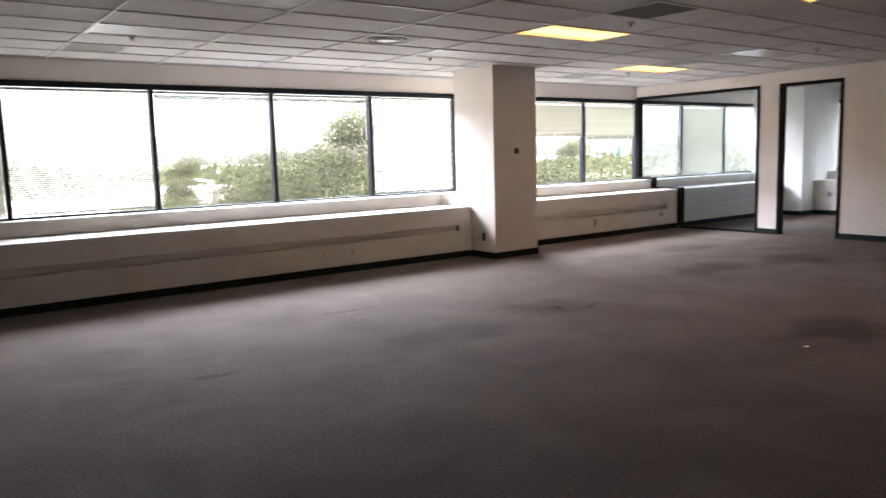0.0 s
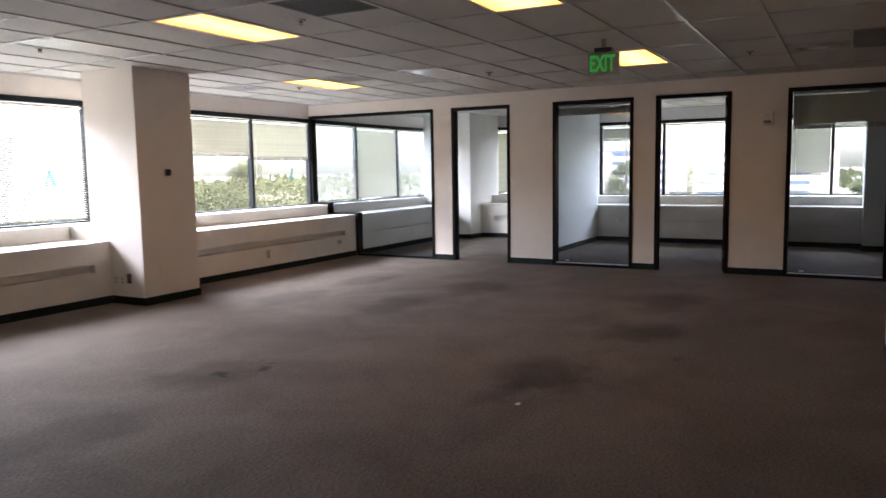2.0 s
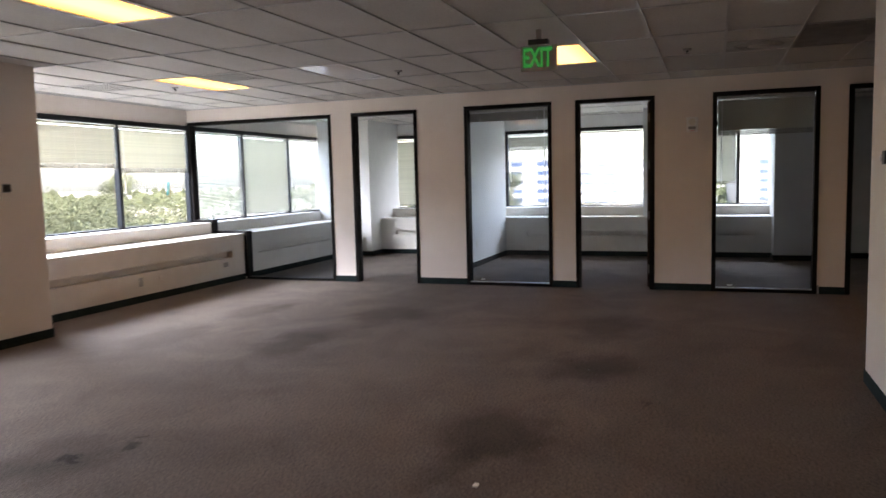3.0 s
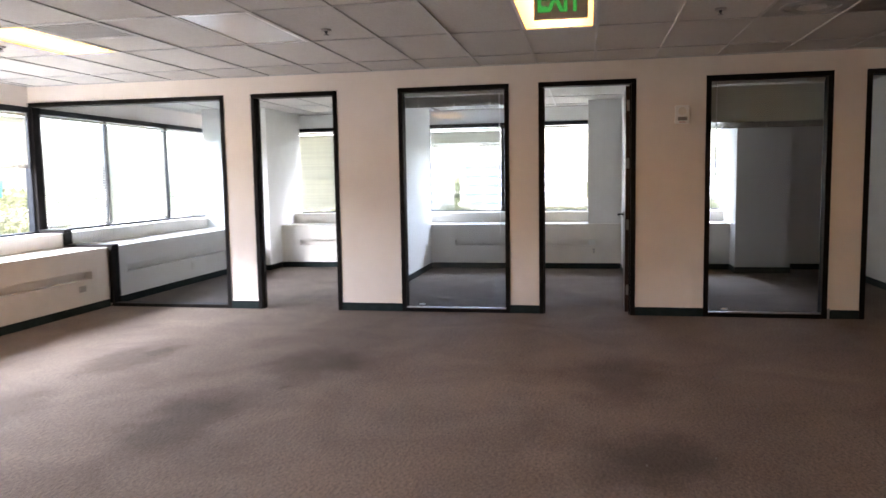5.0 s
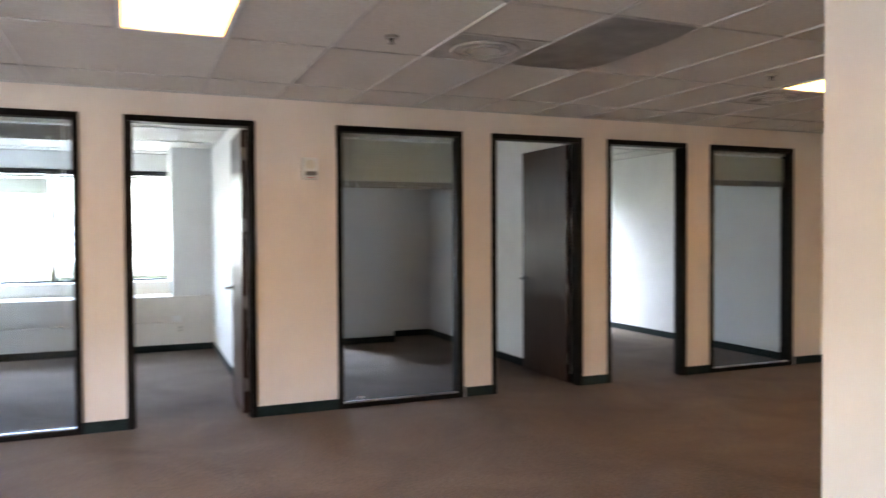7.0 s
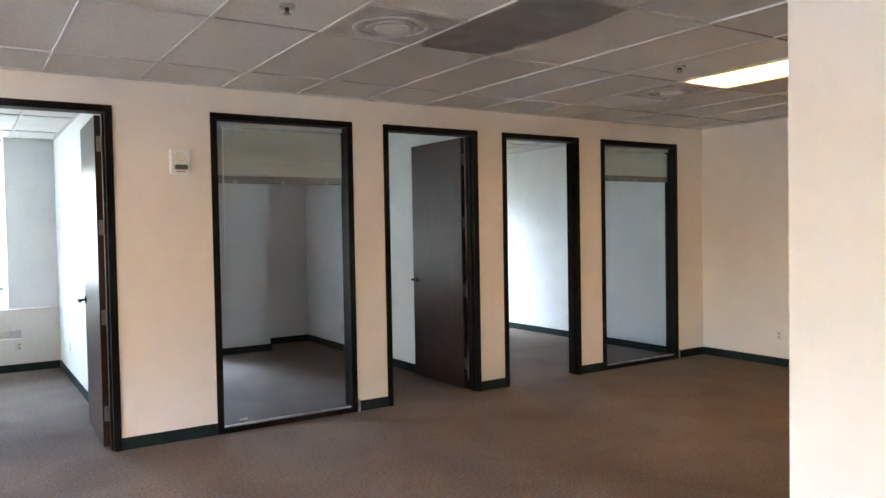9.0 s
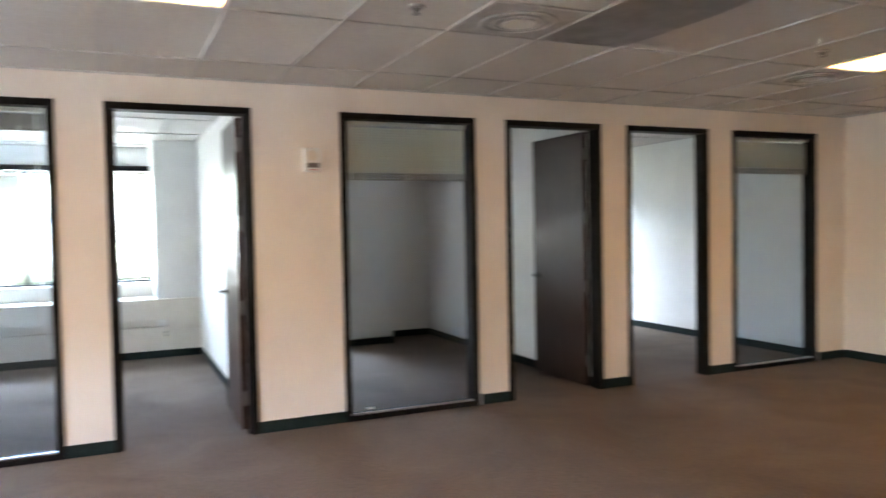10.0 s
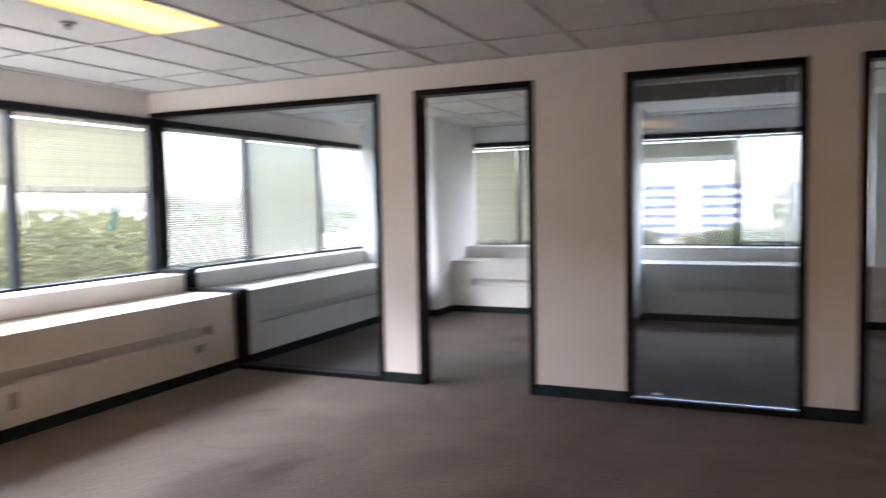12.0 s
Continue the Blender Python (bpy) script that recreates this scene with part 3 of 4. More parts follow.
for y0, y1, z0 in ((yb + FW, COVER_Y - 0.06, 0.04), (COVER_Y - 0.06, 8.955, 0.748), (8.955, 9.29, 0.93)):
    slab("pane", INGLASS, g1, FACE + 0.05, FACE + 0.058, y0, y1, z0, TOP - FW)
for name, (a, b) in (("window_7", GLASS_2), ("window_8", GLASS_3), ("window_9", GLASS_4)):
    r = panel_frame(name, a, b, "tall dark-framed glass panel beside an office door")
    if name != "window_7":
        slab("base_end", ENDCAP, r, FACE - 0.012, FACE - 0.002, b - 0.024, b - 0.002, 0, 0.104, bevel=0.002, label="pale grey rubber end cap")
for (a, b), bottom, tilt, wands, words in ((GLASS_2, 2.25, OPEN, ((1, 1.53),), "cream blind drawn up at the top of a glass panel"),
                                    (GLASS_3, 1.93, SHUT, ((-1, 1.1),), "cream blind let down over the top of a glass panel"),
                                    (GLASS_4, 2.03, SOFT, ((-1, 0.3),), "cream blind let down over the top of a glass panel")):
    blind(pose(FACE + 0.085, (a + b) / 2, 0, 0, 0, -90), a - b - 2 * FW - 0.02, TOP - FW - 0.004, bottom, tilt, words, "glass panel blinds", wands)


def door_frame(name, ya, yb, label, leaf_angle=None):
    r = root(name, Matrix.Identity(4), label, "door", kind="structure")
    for y0, y1 in ((yb, yb + FW), (ya - FW, ya)):
        slab("jamb", BLACK, r, FX0, FX1, y0, y1, 0, TOP - FW, bevel=0.003)
    slab("head", BLACK, r, FX0, FX1, yb, ya, TOP - FW, TOP, bevel=0.003)
    slab("door_stop", BLACK, r, FACE + 0.03, FACE + 0.06, yb + FW, yb + FW + 0.014, 0, TOP - FW)
    slab("door_stop", BLACK, r, FACE + 0.03, FACE + 0.06, ya - FW - 0.014, ya - FW, 0, TOP - FW)
    if leaf_angle is None:
        return r
    # leaf: hinged at the low-y jamb on the office side; x runs along the leaf, y through its thickness
    w = ya - yb - 2 * FW - 0.008
    bm = bmesh.new()
    box(bm, 0.004, w, 0.003, 0.047, 0.012, TOP - FW - 0.006, bevel=0.002)
    leaf = part("leaf", bm, WOOD, r, "dark brown wooden door leaf standing open")
    leaf.matrix_local = pose(BACK + 0.014, yb + FW + 0.002, 0, 0, 0, 90 - leaf_angle)
    for side in (-1, 1):
        y = 0.025 + side * 0.022
        bm = bmesh.new()
        tube(bm, (0, 0), 0.027, 0, 0.009, 20)
        bmesh.ops.rotate(bm, verts=bm.verts, matrix=Matrix.Rotation(radians(-90 * side), 3, "X"), cent=(0, 0, 0))
        bmesh.ops.translate(bm, verts=bm.verts, vec=(w - 0.065, y, 1.02))
        box(bm, w - 0.073, w - 0.057, min(y, y + side * 0.05), max(y, y + side * 0.05), 1.012, 1.028, bevel=0.003)
        box(bm, w - 0.185, w - 0.055, y + side * 0.056 - 0.009, y + side * 0.056 + 0.009, 1.008, 1.032, bevel=0.006)
        part("door_handle", bm, BRONZE, leaf, "dark steel lever handle")
    slab("latch_plate", STEEL, leaf, w - 0.001, w + 0.0015, 0.011, 0.039, 0.93, 1.11)
    for z in (0.25, 0.95, 1.6, 2.2):
        bm = bmesh.new()
        tube(bm, (-0.004, 0.0), 0.007, z - 0.055, z + 0.055, 10)
        box(bm, 0.0015, 0.004, 0.003, 0.036, z - 0.055, z + 0.055)
        part("hinge", bm, STEEL, leaf, "dark steel hinge")
    return r


door_frame("door_1", *DOOR_1, "dark-framed open doorway into the corner office")
door_frame("door_2", *DOOR_2, "dark wooden office door standing wide open", 91.5)
door_frame("door_3", *DOOR_3, "dark wooden office door standing open into an office", 89.5)
door_frame("door_4", *DOOR_4, "dark-framed open doorway into a small office")


# ---- ceiling fixtures ----
def ceiling_light(x, y, lit):
    words = "recessed ceiling light with a glowing yellow lens" if lit else "unlit recessed ceiling light with a white prismatic lens"
    r = root("ceiling_light", pose(x + TL / 2, y + TW / 2, CEIL), words, "ceiling light", "recessed ceiling lights")
    a, b = TL / 2 - 0.014, TW / 2 - 0.014
    bm = bmesh.new()
    f = 0.024
    box(bm, -a, a, -b, -b + f, -0.004, 0.02)
    box(bm, -a, a, b - f, b, -0.004, 0.02)
    box(bm, -a, -a + f, -b + f, b - f, -0.004, 0.02)
    box(bm, a - f, a, -b + f, b - f, -0.004, 0.02)
    part("frame", bm, LAMPWHITE, r)
    slab("lens", LENS_ON if lit else LENS_OFF, r, -a + f, a - f, -b + f, b - f, 0.004, 0.009)
    bm = bmesh.new()
    box(bm, -a, a, -b, b, 0.1, 0.11)
    for e in ((-a, a, -b, -b + 0.006), (-a, a, b - 0.006, b), (-a, -a + 0.006, -b + 0.006, b - 0.006), (a - 0.006, a, -b + 0.006, b - 0.006)):
        box(bm, *e, 0.02, 0.1)
    part("housing", bm, LAMPWHITE, r)
    return r


for x, y in LIT:
    ceiling_light(x, y, True)
for x, y in UNLIT:
    ceiling_light(x, y, False)


def ring(bm, radius, thick, z, steps=40, side=8):
    loops = []
    for i in range(steps):
        a = 2 * math.pi * i / steps
        loops.append([bm.verts.new(((radius + thick * math.cos(b)) * math.cos(a), (radius + thick * math.cos(b)) * math.sin(a), z + 0.5 * thick * math.sin(b)))
                      for b in (2 * math.pi * k / side for k in range(side))])
    for i in range(steps):
        p, q = loops[i], loops[(i + 1) % steps]
        for k in range(side):
            bm.faces.new((p[k], q[k], q[(k + 1) % side], p[(k + 1) % side]))


def round_diffuser(x, y):
    r = root("air_diffuser", pose(x + TW / 2, y + TW / 2, CEIL), "grey square ceiling panel with a round air outlet", "air diffuser", "round air diffusers")
    h = TW / 2 - 0.012
    slab("plate", DIFFUSER, r, -h, h, -h, h, 0.002, 0.012)
    for radius, thick, z in ((0.2, 0.018, -0.004), (0.135, 0.014, -0.006)):
        bm = bmesh.new()
        ring(bm, radius, thick, z)
        part("ring", bm, DIFFUSER, r)
    bm = bmesh.new()
    tube(bm, (0, 0), 0.1, -0.012, 0.002, 32, 0.085)
    part("centre_disc", bm, LAMPWHITE, r)


for x, y in ROUND:
    round_diffuser(x, y)


def return_vent(x, y, mat):
    words = "dark square return air vent in the ceiling" if mat is DARKVENT else "grey square perforated vent in the ceiling"
    r = root("ceiling_vent", pose(x + TW / 2, y + TW / 2, CEIL), words, "ceiling vent", "square ceiling vents")
    h = TW / 2 - 0.012
    slab("backing", mat, r, -h, h, -h, h, 0.012, 0.016)
    bm = bmesh.new()
    for e in ((-h, h, -h, -h + 0.03), (-h, h, h - 0.03, h), (-h, -h + 0.03, -h + 0.03, h - 0.03), (h - 0.03, h, -h + 0.03, h - 0.03)):
        box(bm, *e, -0.002, 0.012)
    part("frame", bm, mat, r)
    me = None
    for i in range(22):
        u = -h + 0.045 + i * (2 * h - 0.09) / 21
        if me is None:
            bm = bmesh.new()
            box(bm, -h + 0.03, h - 0.03, -0.007, 0.007, 0.0, 0.012)
            me = mesh_of(bm, "slat", mat)
        s = new("slat", me)
        s.parent, s.location = r, (0, u, 0)


for x, y, mat in SQUARE:
    return_vent(x, y, mat)

# a loose grey panel that has sagged out of the grid
for x, y in SAG:
    bm = bmesh.new()
    nx, ny = 24, 10
    grid = []
    for i in range(nx + 1):
        row = []
        for j in range(ny + 1):
            u, v = i / nx, j / ny
            drop = 0.022 * (1 - v) ** 2 * math.sin(math.pi * min(1, u * 1.05)) + 0.004 * math.sin(9 * u + 3 * v) * (1 - v)
            row.append(bm.verts.new((x + 0.012 + u * (TL - 0.024), y + 0.02 + v * (TW - 0.035), CEIL - 0.002 - drop)))
        grid.append(row)
    for i in range(nx):
        for j in range(ny):
            bm.faces.new((grid[i][j], grid[i][j + 1], grid[i + 1][j + 1], grid[i + 1][j]))
    geom = bmesh.ops.solidify(bm, geom=bm.faces[:], thickness=-0.008)
    ob = part("ceiling_panel", bm, DIFFUSER)
    tagged(ob, "loose grey ceiling panel sagging out of the grid", "ceiling panel")
    # Added dark sheet: shade of the open void put into its colour.
    slab_dark = bmesh.new()
    box(slab_dark, x, x + TL, y, y + TW, CEIL + 0.05, CEIL + 0.06)
    structure("void_shade", slab_dark, DARKVENT, "dark sheet added above the loose ceiling panel for the void's shade", "ceiling")


def sprinkler(x, y):
    r = root("sprinkler", pose(x, y, CEIL), "chrome fire sprinkler head under the ceiling", "sprinkler", "ceiling sprinklers")
    bm = bmesh.new()
    tube(bm, (0, 0), 0.038, -0.01, 0.004, 24, 0.042)
    part("escutcheon", bm, GREYPLASTIC, r)
    bm = bmesh.new()
    tube(bm, (0, 0), 0.011, -0.024, -0.01, 12)
    for s in (-1, 1):
        box(bm, s * 0.014 - 0.002, s * 0.014 + 0.002, -0.003, 0.003, -0.038, -0.014)
    part("frame", bm, DARKPLASTIC, r)
    bm = bmesh.new()
    tube(bm, (0, 0), 0.02, -0.041, -0.038, 16)
    part("deflector", bm, STEEL, r)


for x, y in ((2.14, 7.42), (5.64, 7.46), (9.6, 7.64), (5.92, 4.62), (9.67, 4.74), (9.73, 1.77), (9.72, -1.12)):
    sprinkler(x, y)

# exit sign
GREEN = glow("green_letters", (0.01, 0.7, 0.14), 0.008)
SIGNFACE = grain(material("sign_face", (0.45, 0.45, 0.42), 0.35), (0.3, 0.29, 0.27), (0.38, 0.37, 0.34), 6.0)
sign = root("exit_sign", pose(8.12, 2.855, 2.325, 0, 0, 3), "ceiling-hung exit sign with glowing green letters", "exit sign")
slab("body", SIGNFACE, sign, -0.02, 0.02, -0.145, 0.145, 0.0, 0.205, bevel=0.004)
slab("canopy", DARKPLASTIC, sign, -0.045, 0.045, -0.08, 0.08, 0.209, 0.25, bevel=0.004)
slab("stem", GREYPLASTIC, sign, -0.012, 0.012, -0.02, 0.02, 0.25, 0.331)


def letters(text, size, depth):
    curve = bpy.data.curves.new("text", "FONT")
    curve.body, curve.size, curve.extrude = text, size, depth
    curve.align_x, curve.align_y = "CENTER", "CENTER"
    curve.offset = 0.006
    ob = bpy.data.objects.new("text", curve)
    scene.collection.objects.link(ob)
    me = bpy.data.meshes.new_from_object(ob.evaluated_get(bpy.context.evaluated_depsgraph_get()))
    bpy.data.objects.remove(ob)
    bpy.data.curves.remove(curve)
    return me


me = letters("EXIT", 0.2, 0.002)
me.materials.append(GREEN)
word = new("letters", me)
word.parent = sign
xs = [v.co.x for v in me.vertices]
ys = [v.co.y for v in me.vertices]
fit_x, fit_y = 0.235 / (max(xs) - min(xs)), 0.155 / (max(ys) - min(ys))
word.matrix_local = pose(-0.0225, 0.01, 0.102, 90, 0, -90) @ Matrix.Diagonal((fit_x, fit_y, 1, 1))


# ---- wall fittings ----
def outlet(m, label, mat=PLASTIC, kind_name="outlet", blank=False):
    """Cover plate in the local xz plane, facing -y."""
    r = root(kind_name, m, label, "wall outlet", "wall outlets")
    slab("plate", mat, r, -0.035, 0.035, -0.006, 0.0, -0.057, 0.057, bevel=0.002)
    if not blank:
        for z in (-0.02, 0.02):
            slab("socket", DARKPLASTIC if mat is DARKPLASTIC else GREYPLASTIC, r, -0.013, 0.013, -0.008, -0.004, z - 0.012, z + 0.012, bevel=0.002)
    return r


def facing(x, y, z, way):
    return pose(x, y, z, 0, 0, {"-y": 0, "-x": -90, "+y": 180, "+x": 90}[way])


CREAM, GREY = "cream plastic outlet plate", "grey plastic outlet plate"
for x in (4.49, 4.9):
    outlet(facing(x, COVER_W, 0.255, "-y"), CREAM + " on the heater cover", COVER)
outlet(facing(9.66, COVER_Y, 0.262, "-y"), "tan plastic outlet plate on the heater cover", GREYPLASTIC)
outlet(facing(10.06, COVER_Y, 0.272, "-y") @ pose(0, 0, 0, 0, 90, 0), CREAM + " on the heater cover", COVER, blank=True)
outlet(facing(11.44, COVER_Y, 0.28, "-y") @ pose(0, 0, 0, 0, 90, 0), GREY + " on the heater cover", GREYPLASTIC)
outlet(facing(13.87, COVER_Y, 0.272, "-y"), CREAM + " on an office heater cover")
outlet(facing(COVER_X, 2.61, 0.29, "-x"), CREAM + " on an office heater cover")
outlet(facing(14.0, WALL_12 - 0.06, 0.38, "-y"), CREAM + " low on an office wall")
outlet(facing(15.0, WALL_23 + 0.06, 0.36, "+y"), CREAM + " low on an office wall")
outlet(facing(15.2, WALL_4 + 0.06, 0.31, "+y"), CREAM + " low on an office wall")
outlet(facing(15.08, WALL_4 + 0.06, 0.31, "+y"), CREAM + " low on an office wall", blank=True)
outlet(facing(10.95, SOUTH, 0.33, "+y"), CREAM + " low on the end wall")
outlet(facing(14.9, WALL_34 + 0.06, 0.3, "+y"), CREAM + " low on an office wall")
outlet(facing(6.88, 7.985, 0.3, "-x"), "black outlet box low on the column", DARKPLASTIC)
for y in (8.1, 8.21):
    outlet(facing(6.88, y, 0.27, "-x"), CREAM + " low on the column", COVER)
for x in (7.0, 7.14):
    outlet(facing(x, 7.74, 0.37, "-y"), "painted-over blank plate on the column", PAINT, blank=True)

thermostat = root("thermostat", facing(7.285, 7.74, 1.495, "-y"), "small dark thermostat on the column", "thermostat")
slab("base_plate", GREYPLASTIC, thermostat, -0.042, 0.042, -0.008, 0, -0.042, 0.042, bevel=0.003)
slab("cover", DARKPLASTIC, thermostat, -0.035, 0.035, -0.03, -0.008, -0.035, 0.035, bevel=0.008)

reader = root("card_reader", facing(7.445, 0.52, 1.55, "+y"), "black square sensor with a silver eye", "sensor")
slab("base_plate", DARKPLASTIC, reader, -0.043, 0.043, -0.014, 0, -0.043, 0.043, bevel=0.006)
slab("face", GREYPLASTIC, reader, -0.046, 0.016, -0.022, -0.014, -0.026, 0.022, bevel=0.004)
bm = bmesh.new()
tube(bm, (0, 0), 0.019, 0, 0.008, 20, 0.013)
bmesh.ops.rotate(bm, verts=bm.verts, matrix=Matrix.Rotation(radians(90), 3, "X"), cent=(0, 0, 0))
bmesh.ops.translate(bm, verts=bm.verts, vec=(-0.022, -0.02, 0))
part("eye", bm, ALU, reader)

strobe = root("fire_alarm", facing(FACE, 1.77, 2.077, "-x"), "cream wall fire alarm with a clear strobe", "fire alarm")
slab("body", LAMPWHITE, strobe, -0.068, 0.068, -0.058, 0, -0.092, 0.092, bevel=0.01)
bm = bmesh.new()
tube(bm, (0, 0), 0.04, 0, 0.004, 28)
bmesh.ops.rotate(bm, verts=bm.verts, matrix=Matrix.Rotation(radians(90), 3, "X"), cent=(0, 0, 0))
bmesh.ops.translate(bm, verts=bm.verts, vec=(0, -0.058, 0.032))
part("grille", bm, PLASTIC, strobe)
slab("strobe_lens", STEEL, strobe, -0.045, 0.045, -0.085, -0.058, -0.062, -0.026, bevel=0.006)
slab("red_mark", RED, strobe, -0.03, 0.03, -0.0595, -0.058, -0.08, -0.074)

# marks taped to the glass, small labels low on the panels
CYAN = material("cyan_tape", (0.0, 0.42, 0.5), 0.5)


def tape_mark(x, z, lean, label):
    bm = bmesh.new()
    for a, b in lean:
        d = Vector((b[0] - a[0], 0, b[1] - a[1])).normalized()
        n = Vector((-d.z, 0, d.x)) * 0.024
        ends = [Vector((a[0], 0, a[1])) + n, Vector((a[0], 0, a[1])) - n, Vector((b[0], 0, b[1])) - n * 0.7, Vector((b[0], 0, b[1])) + n * 0.7]
        lo = [bm.verts.new((x + p.x, NORTH - 0.0012 - 0.0005, z + p.z)) for p in ends]
        hi = [bm.verts.new((x + p.x, NORTH - 0.0004, z + p.z)) for p in ends]
        bm.faces.new(lo)
        bm.faces.new(hi[::-1])
        for i in range(4):
            bm.faces.new((lo[i], hi[i], hi[(i + 1) % 4], lo[(i + 1) % 4]))
    tagged(part("tape_mark", bm, CYAN), label, "tape mark", "cyan tape marks")


tape_mark(6.94, 1.44, [((-0.06, -0.09), (0.005, 0.1)), ((0.06, -0.09), (-0.002, 0.1))], "cyan tape mark stuck on the window glass")
tape_mark(11.46, 1.43, [((-0.02, -0.09), (0.02, 0.11))], "cyan tape strip stuck on the window glass")
for a, b in (GLASS_2, GLASS_3):
    bm = bmesh.new()
    box(bm, FACE + 0.0468, FACE + 0.0496, a - FW - 0.2, a - FW - 0.14, 0.07, 0.085)
    tagged(part("glass_label", bm, LAMPWHITE), "tiny white label low on a glass panel", "label", "glass labels")

# carpet crumbs
bm = bmesh.new()
rng = random.Random(9)
for _ in range(60):
    x, y, s = rng.uniform(2.5, 11.5), rng.uniform(1.2, 8.2), rng.uniform(0.004, 0.011)
    box(bm, x, x + s * rng.uniform(0.8, 2.5), y, y + s, 0.0, s * 0.5)
tagged(part("carpet_litter", bm, DARKVENT), "scattered dark crumbs on the carpet", "litter", kind="stuff")
bm = bmesh.new()
box(bm, 5.41, 5.45, 2.59, 2.615, 0.0, 0.006, bevel=0.002)
tagged(part("paper_scrap", bm, LAMPWHITE), "tiny white paper scrap on the carpet", "paper scrap")

# ---- outside, five floors below ----
GZ = -15.5
# Dry ground, its colour raised so the far part passes for horizon haze.
EARTH = grain(material("hazed_ground", (0.3, 0.27, 0.2), 0.9), (0.2, 0.2, 0.17), (0.33, 0.31, 0.27), 0.05, big=0.3, big_scale=0.01)
LEAF = grain(material("leaf", (0.08, 0.1, 0.05), 0.85, spec=0.06), (0.045, 0.062, 0.042), (0.12, 0.13, 0.075), 0.8, big=0.5, big_scale=0.3, per_piece=0.25)
island = node(LEAF, "ShaderNodeNewGeometry")
leaf_tone = node(LEAF, "ShaderNodeMapRange", **{"To Min": 0.6, "To Max": 1.35})
link(LEAF, island.outputs["Random Per Island"], leaf_tone.inputs[0])
leaf_hsv = node(LEAF, "ShaderNodeHueSaturation")
leaf_base = LEAF.node_tree.nodes["Principled BSDF"].inputs["Base Color"]
link(LEAF, leaf_base.links[0].from_socket, leaf_hsv.inputs["Color"])
link(LEAF, leaf_tone.outputs[0], leaf_hsv.inputs["Value"])
link(LEAF, leaf_hsv.outputs[0], leaf_base)
thin_leaf = node(LEAF, "ShaderNodeBsdfTranslucent", Color=(0.15, 0.17, 0.07, 1))
leaf_mix = node(LEAF, "ShaderNodeMixShader", Fac=0.28)
link(LEAF, LEAF.node_tree.nodes["Principled BSDF"].outputs[0], leaf_mix.inputs[1])
link(LEAF, thin_leaf.outputs[0], leaf_mix.inputs[2])
link(LEAF, leaf_mix.outputs[0], LEAF.node_tree.nodes["Material Output"].inputs["Surface"])
BARK = grain(material("bark", (0.16, 0.12, 0.09), 0.9), (0.1, 0.075, 0.055), (0.22, 0.17, 0.13), 3.0, 0.4, 8.0)
STUCCO = grain(material("pale_stucco", (0.62, 0.6, 0.56), 0.8), (0.32, 0.31, 0.3), (0.42, 0.41, 0.39), 0.4, per_piece=0.08)
ROOF = grain(material("flat_roof", (0.35, 0.33, 0.32), 0.8), (0.28, 0.26, 0.25), (0.42, 0.4, 0.38), 0.3)
BLUEGLASS = grain(material("blue_window_band", (0.14, 0.2, 0.3), 0.3), (0.04, 0.07, 0.13), (0.07, 0.11, 0.19), 0.2)
ASPHALT = grain(material("asphalt", (0.055, 0.055, 0.058), 0.85), (0.045, 0.045, 0.047), (0.07, 0.07, 0.072), 0.8)

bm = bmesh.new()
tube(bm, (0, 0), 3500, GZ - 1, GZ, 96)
structure("ground", bm, EARTH, "dry ground reaching the horizon, paled to stand in for haze", "ground")
bm = bmesh.new()
box(bm, 60, 67, -400, 500, GZ, GZ + 0.03)
structure("road", bm, ASPHALT, "grey asphalt road far below the windows", "road")
bm = bmesh.new()
box(bm, WEST - 0.4, EAST + 0.4, SOUTH - 30, NORTH + 0.4, GZ, -0.3)
box(bm, WEST - 0.4, EAST + 0.4, SOUTH - 30, NORTH + 0.4, 3.25, 7.0)
structure("tower", bm, STUCCO, "pale storeys of the office building below and above", "building")


def crown_mesh(seed, blobs, leaves, size):
    """Leaf clumps strewn over the shells of overlapping lobes."""
    rng = random.Random(seed)
    verts, faces = [], []
    total = sum(r * r for *_, r in blobs)
    for cx, cy, cz, r in blobs:
        for _ in range(int(leaves * r * r / total)):
            d = Vector((rng.gauss(0, 1), rng.gauss(0, 1), rng.gauss(0, 1))).normalized()
            k = r * (0.4 + 0.66 * rng.random() ** 0.6) * (1 + 0.25 * noise.noise(d * 2.2 + Vector((cx, cy, cz))))
            p = Vector((cx, cy, cz)) + Vector((d.x, d.y, d.z * 0.8)) * k
            out = (d + 0.3 * Vector((rng.gauss(0, 1), rng.gauss(0, 1), rng.gauss(0, 1)))).normalized()
            u = out.orthogonal().normalized()
            u.rotate(Matrix.Rotation(rng.uniform(0, 6.28), 3, out))
            w = out.cross(u)
            s = size * rng.uniform(0.6, 1.4)
            n = len(verts)
            verts += [tuple(p + u * s), tuple(p + w * s * 0.55), tuple(p - u * s), tuple(p - w * s * 0.55)]
            faces.append((n, n + 1, n + 2, n + 3))
    me = bpy.data.meshes.new("crown")
    me.from_pydata(verts, [], faces)
    me.materials.append(LEAF)
    return me


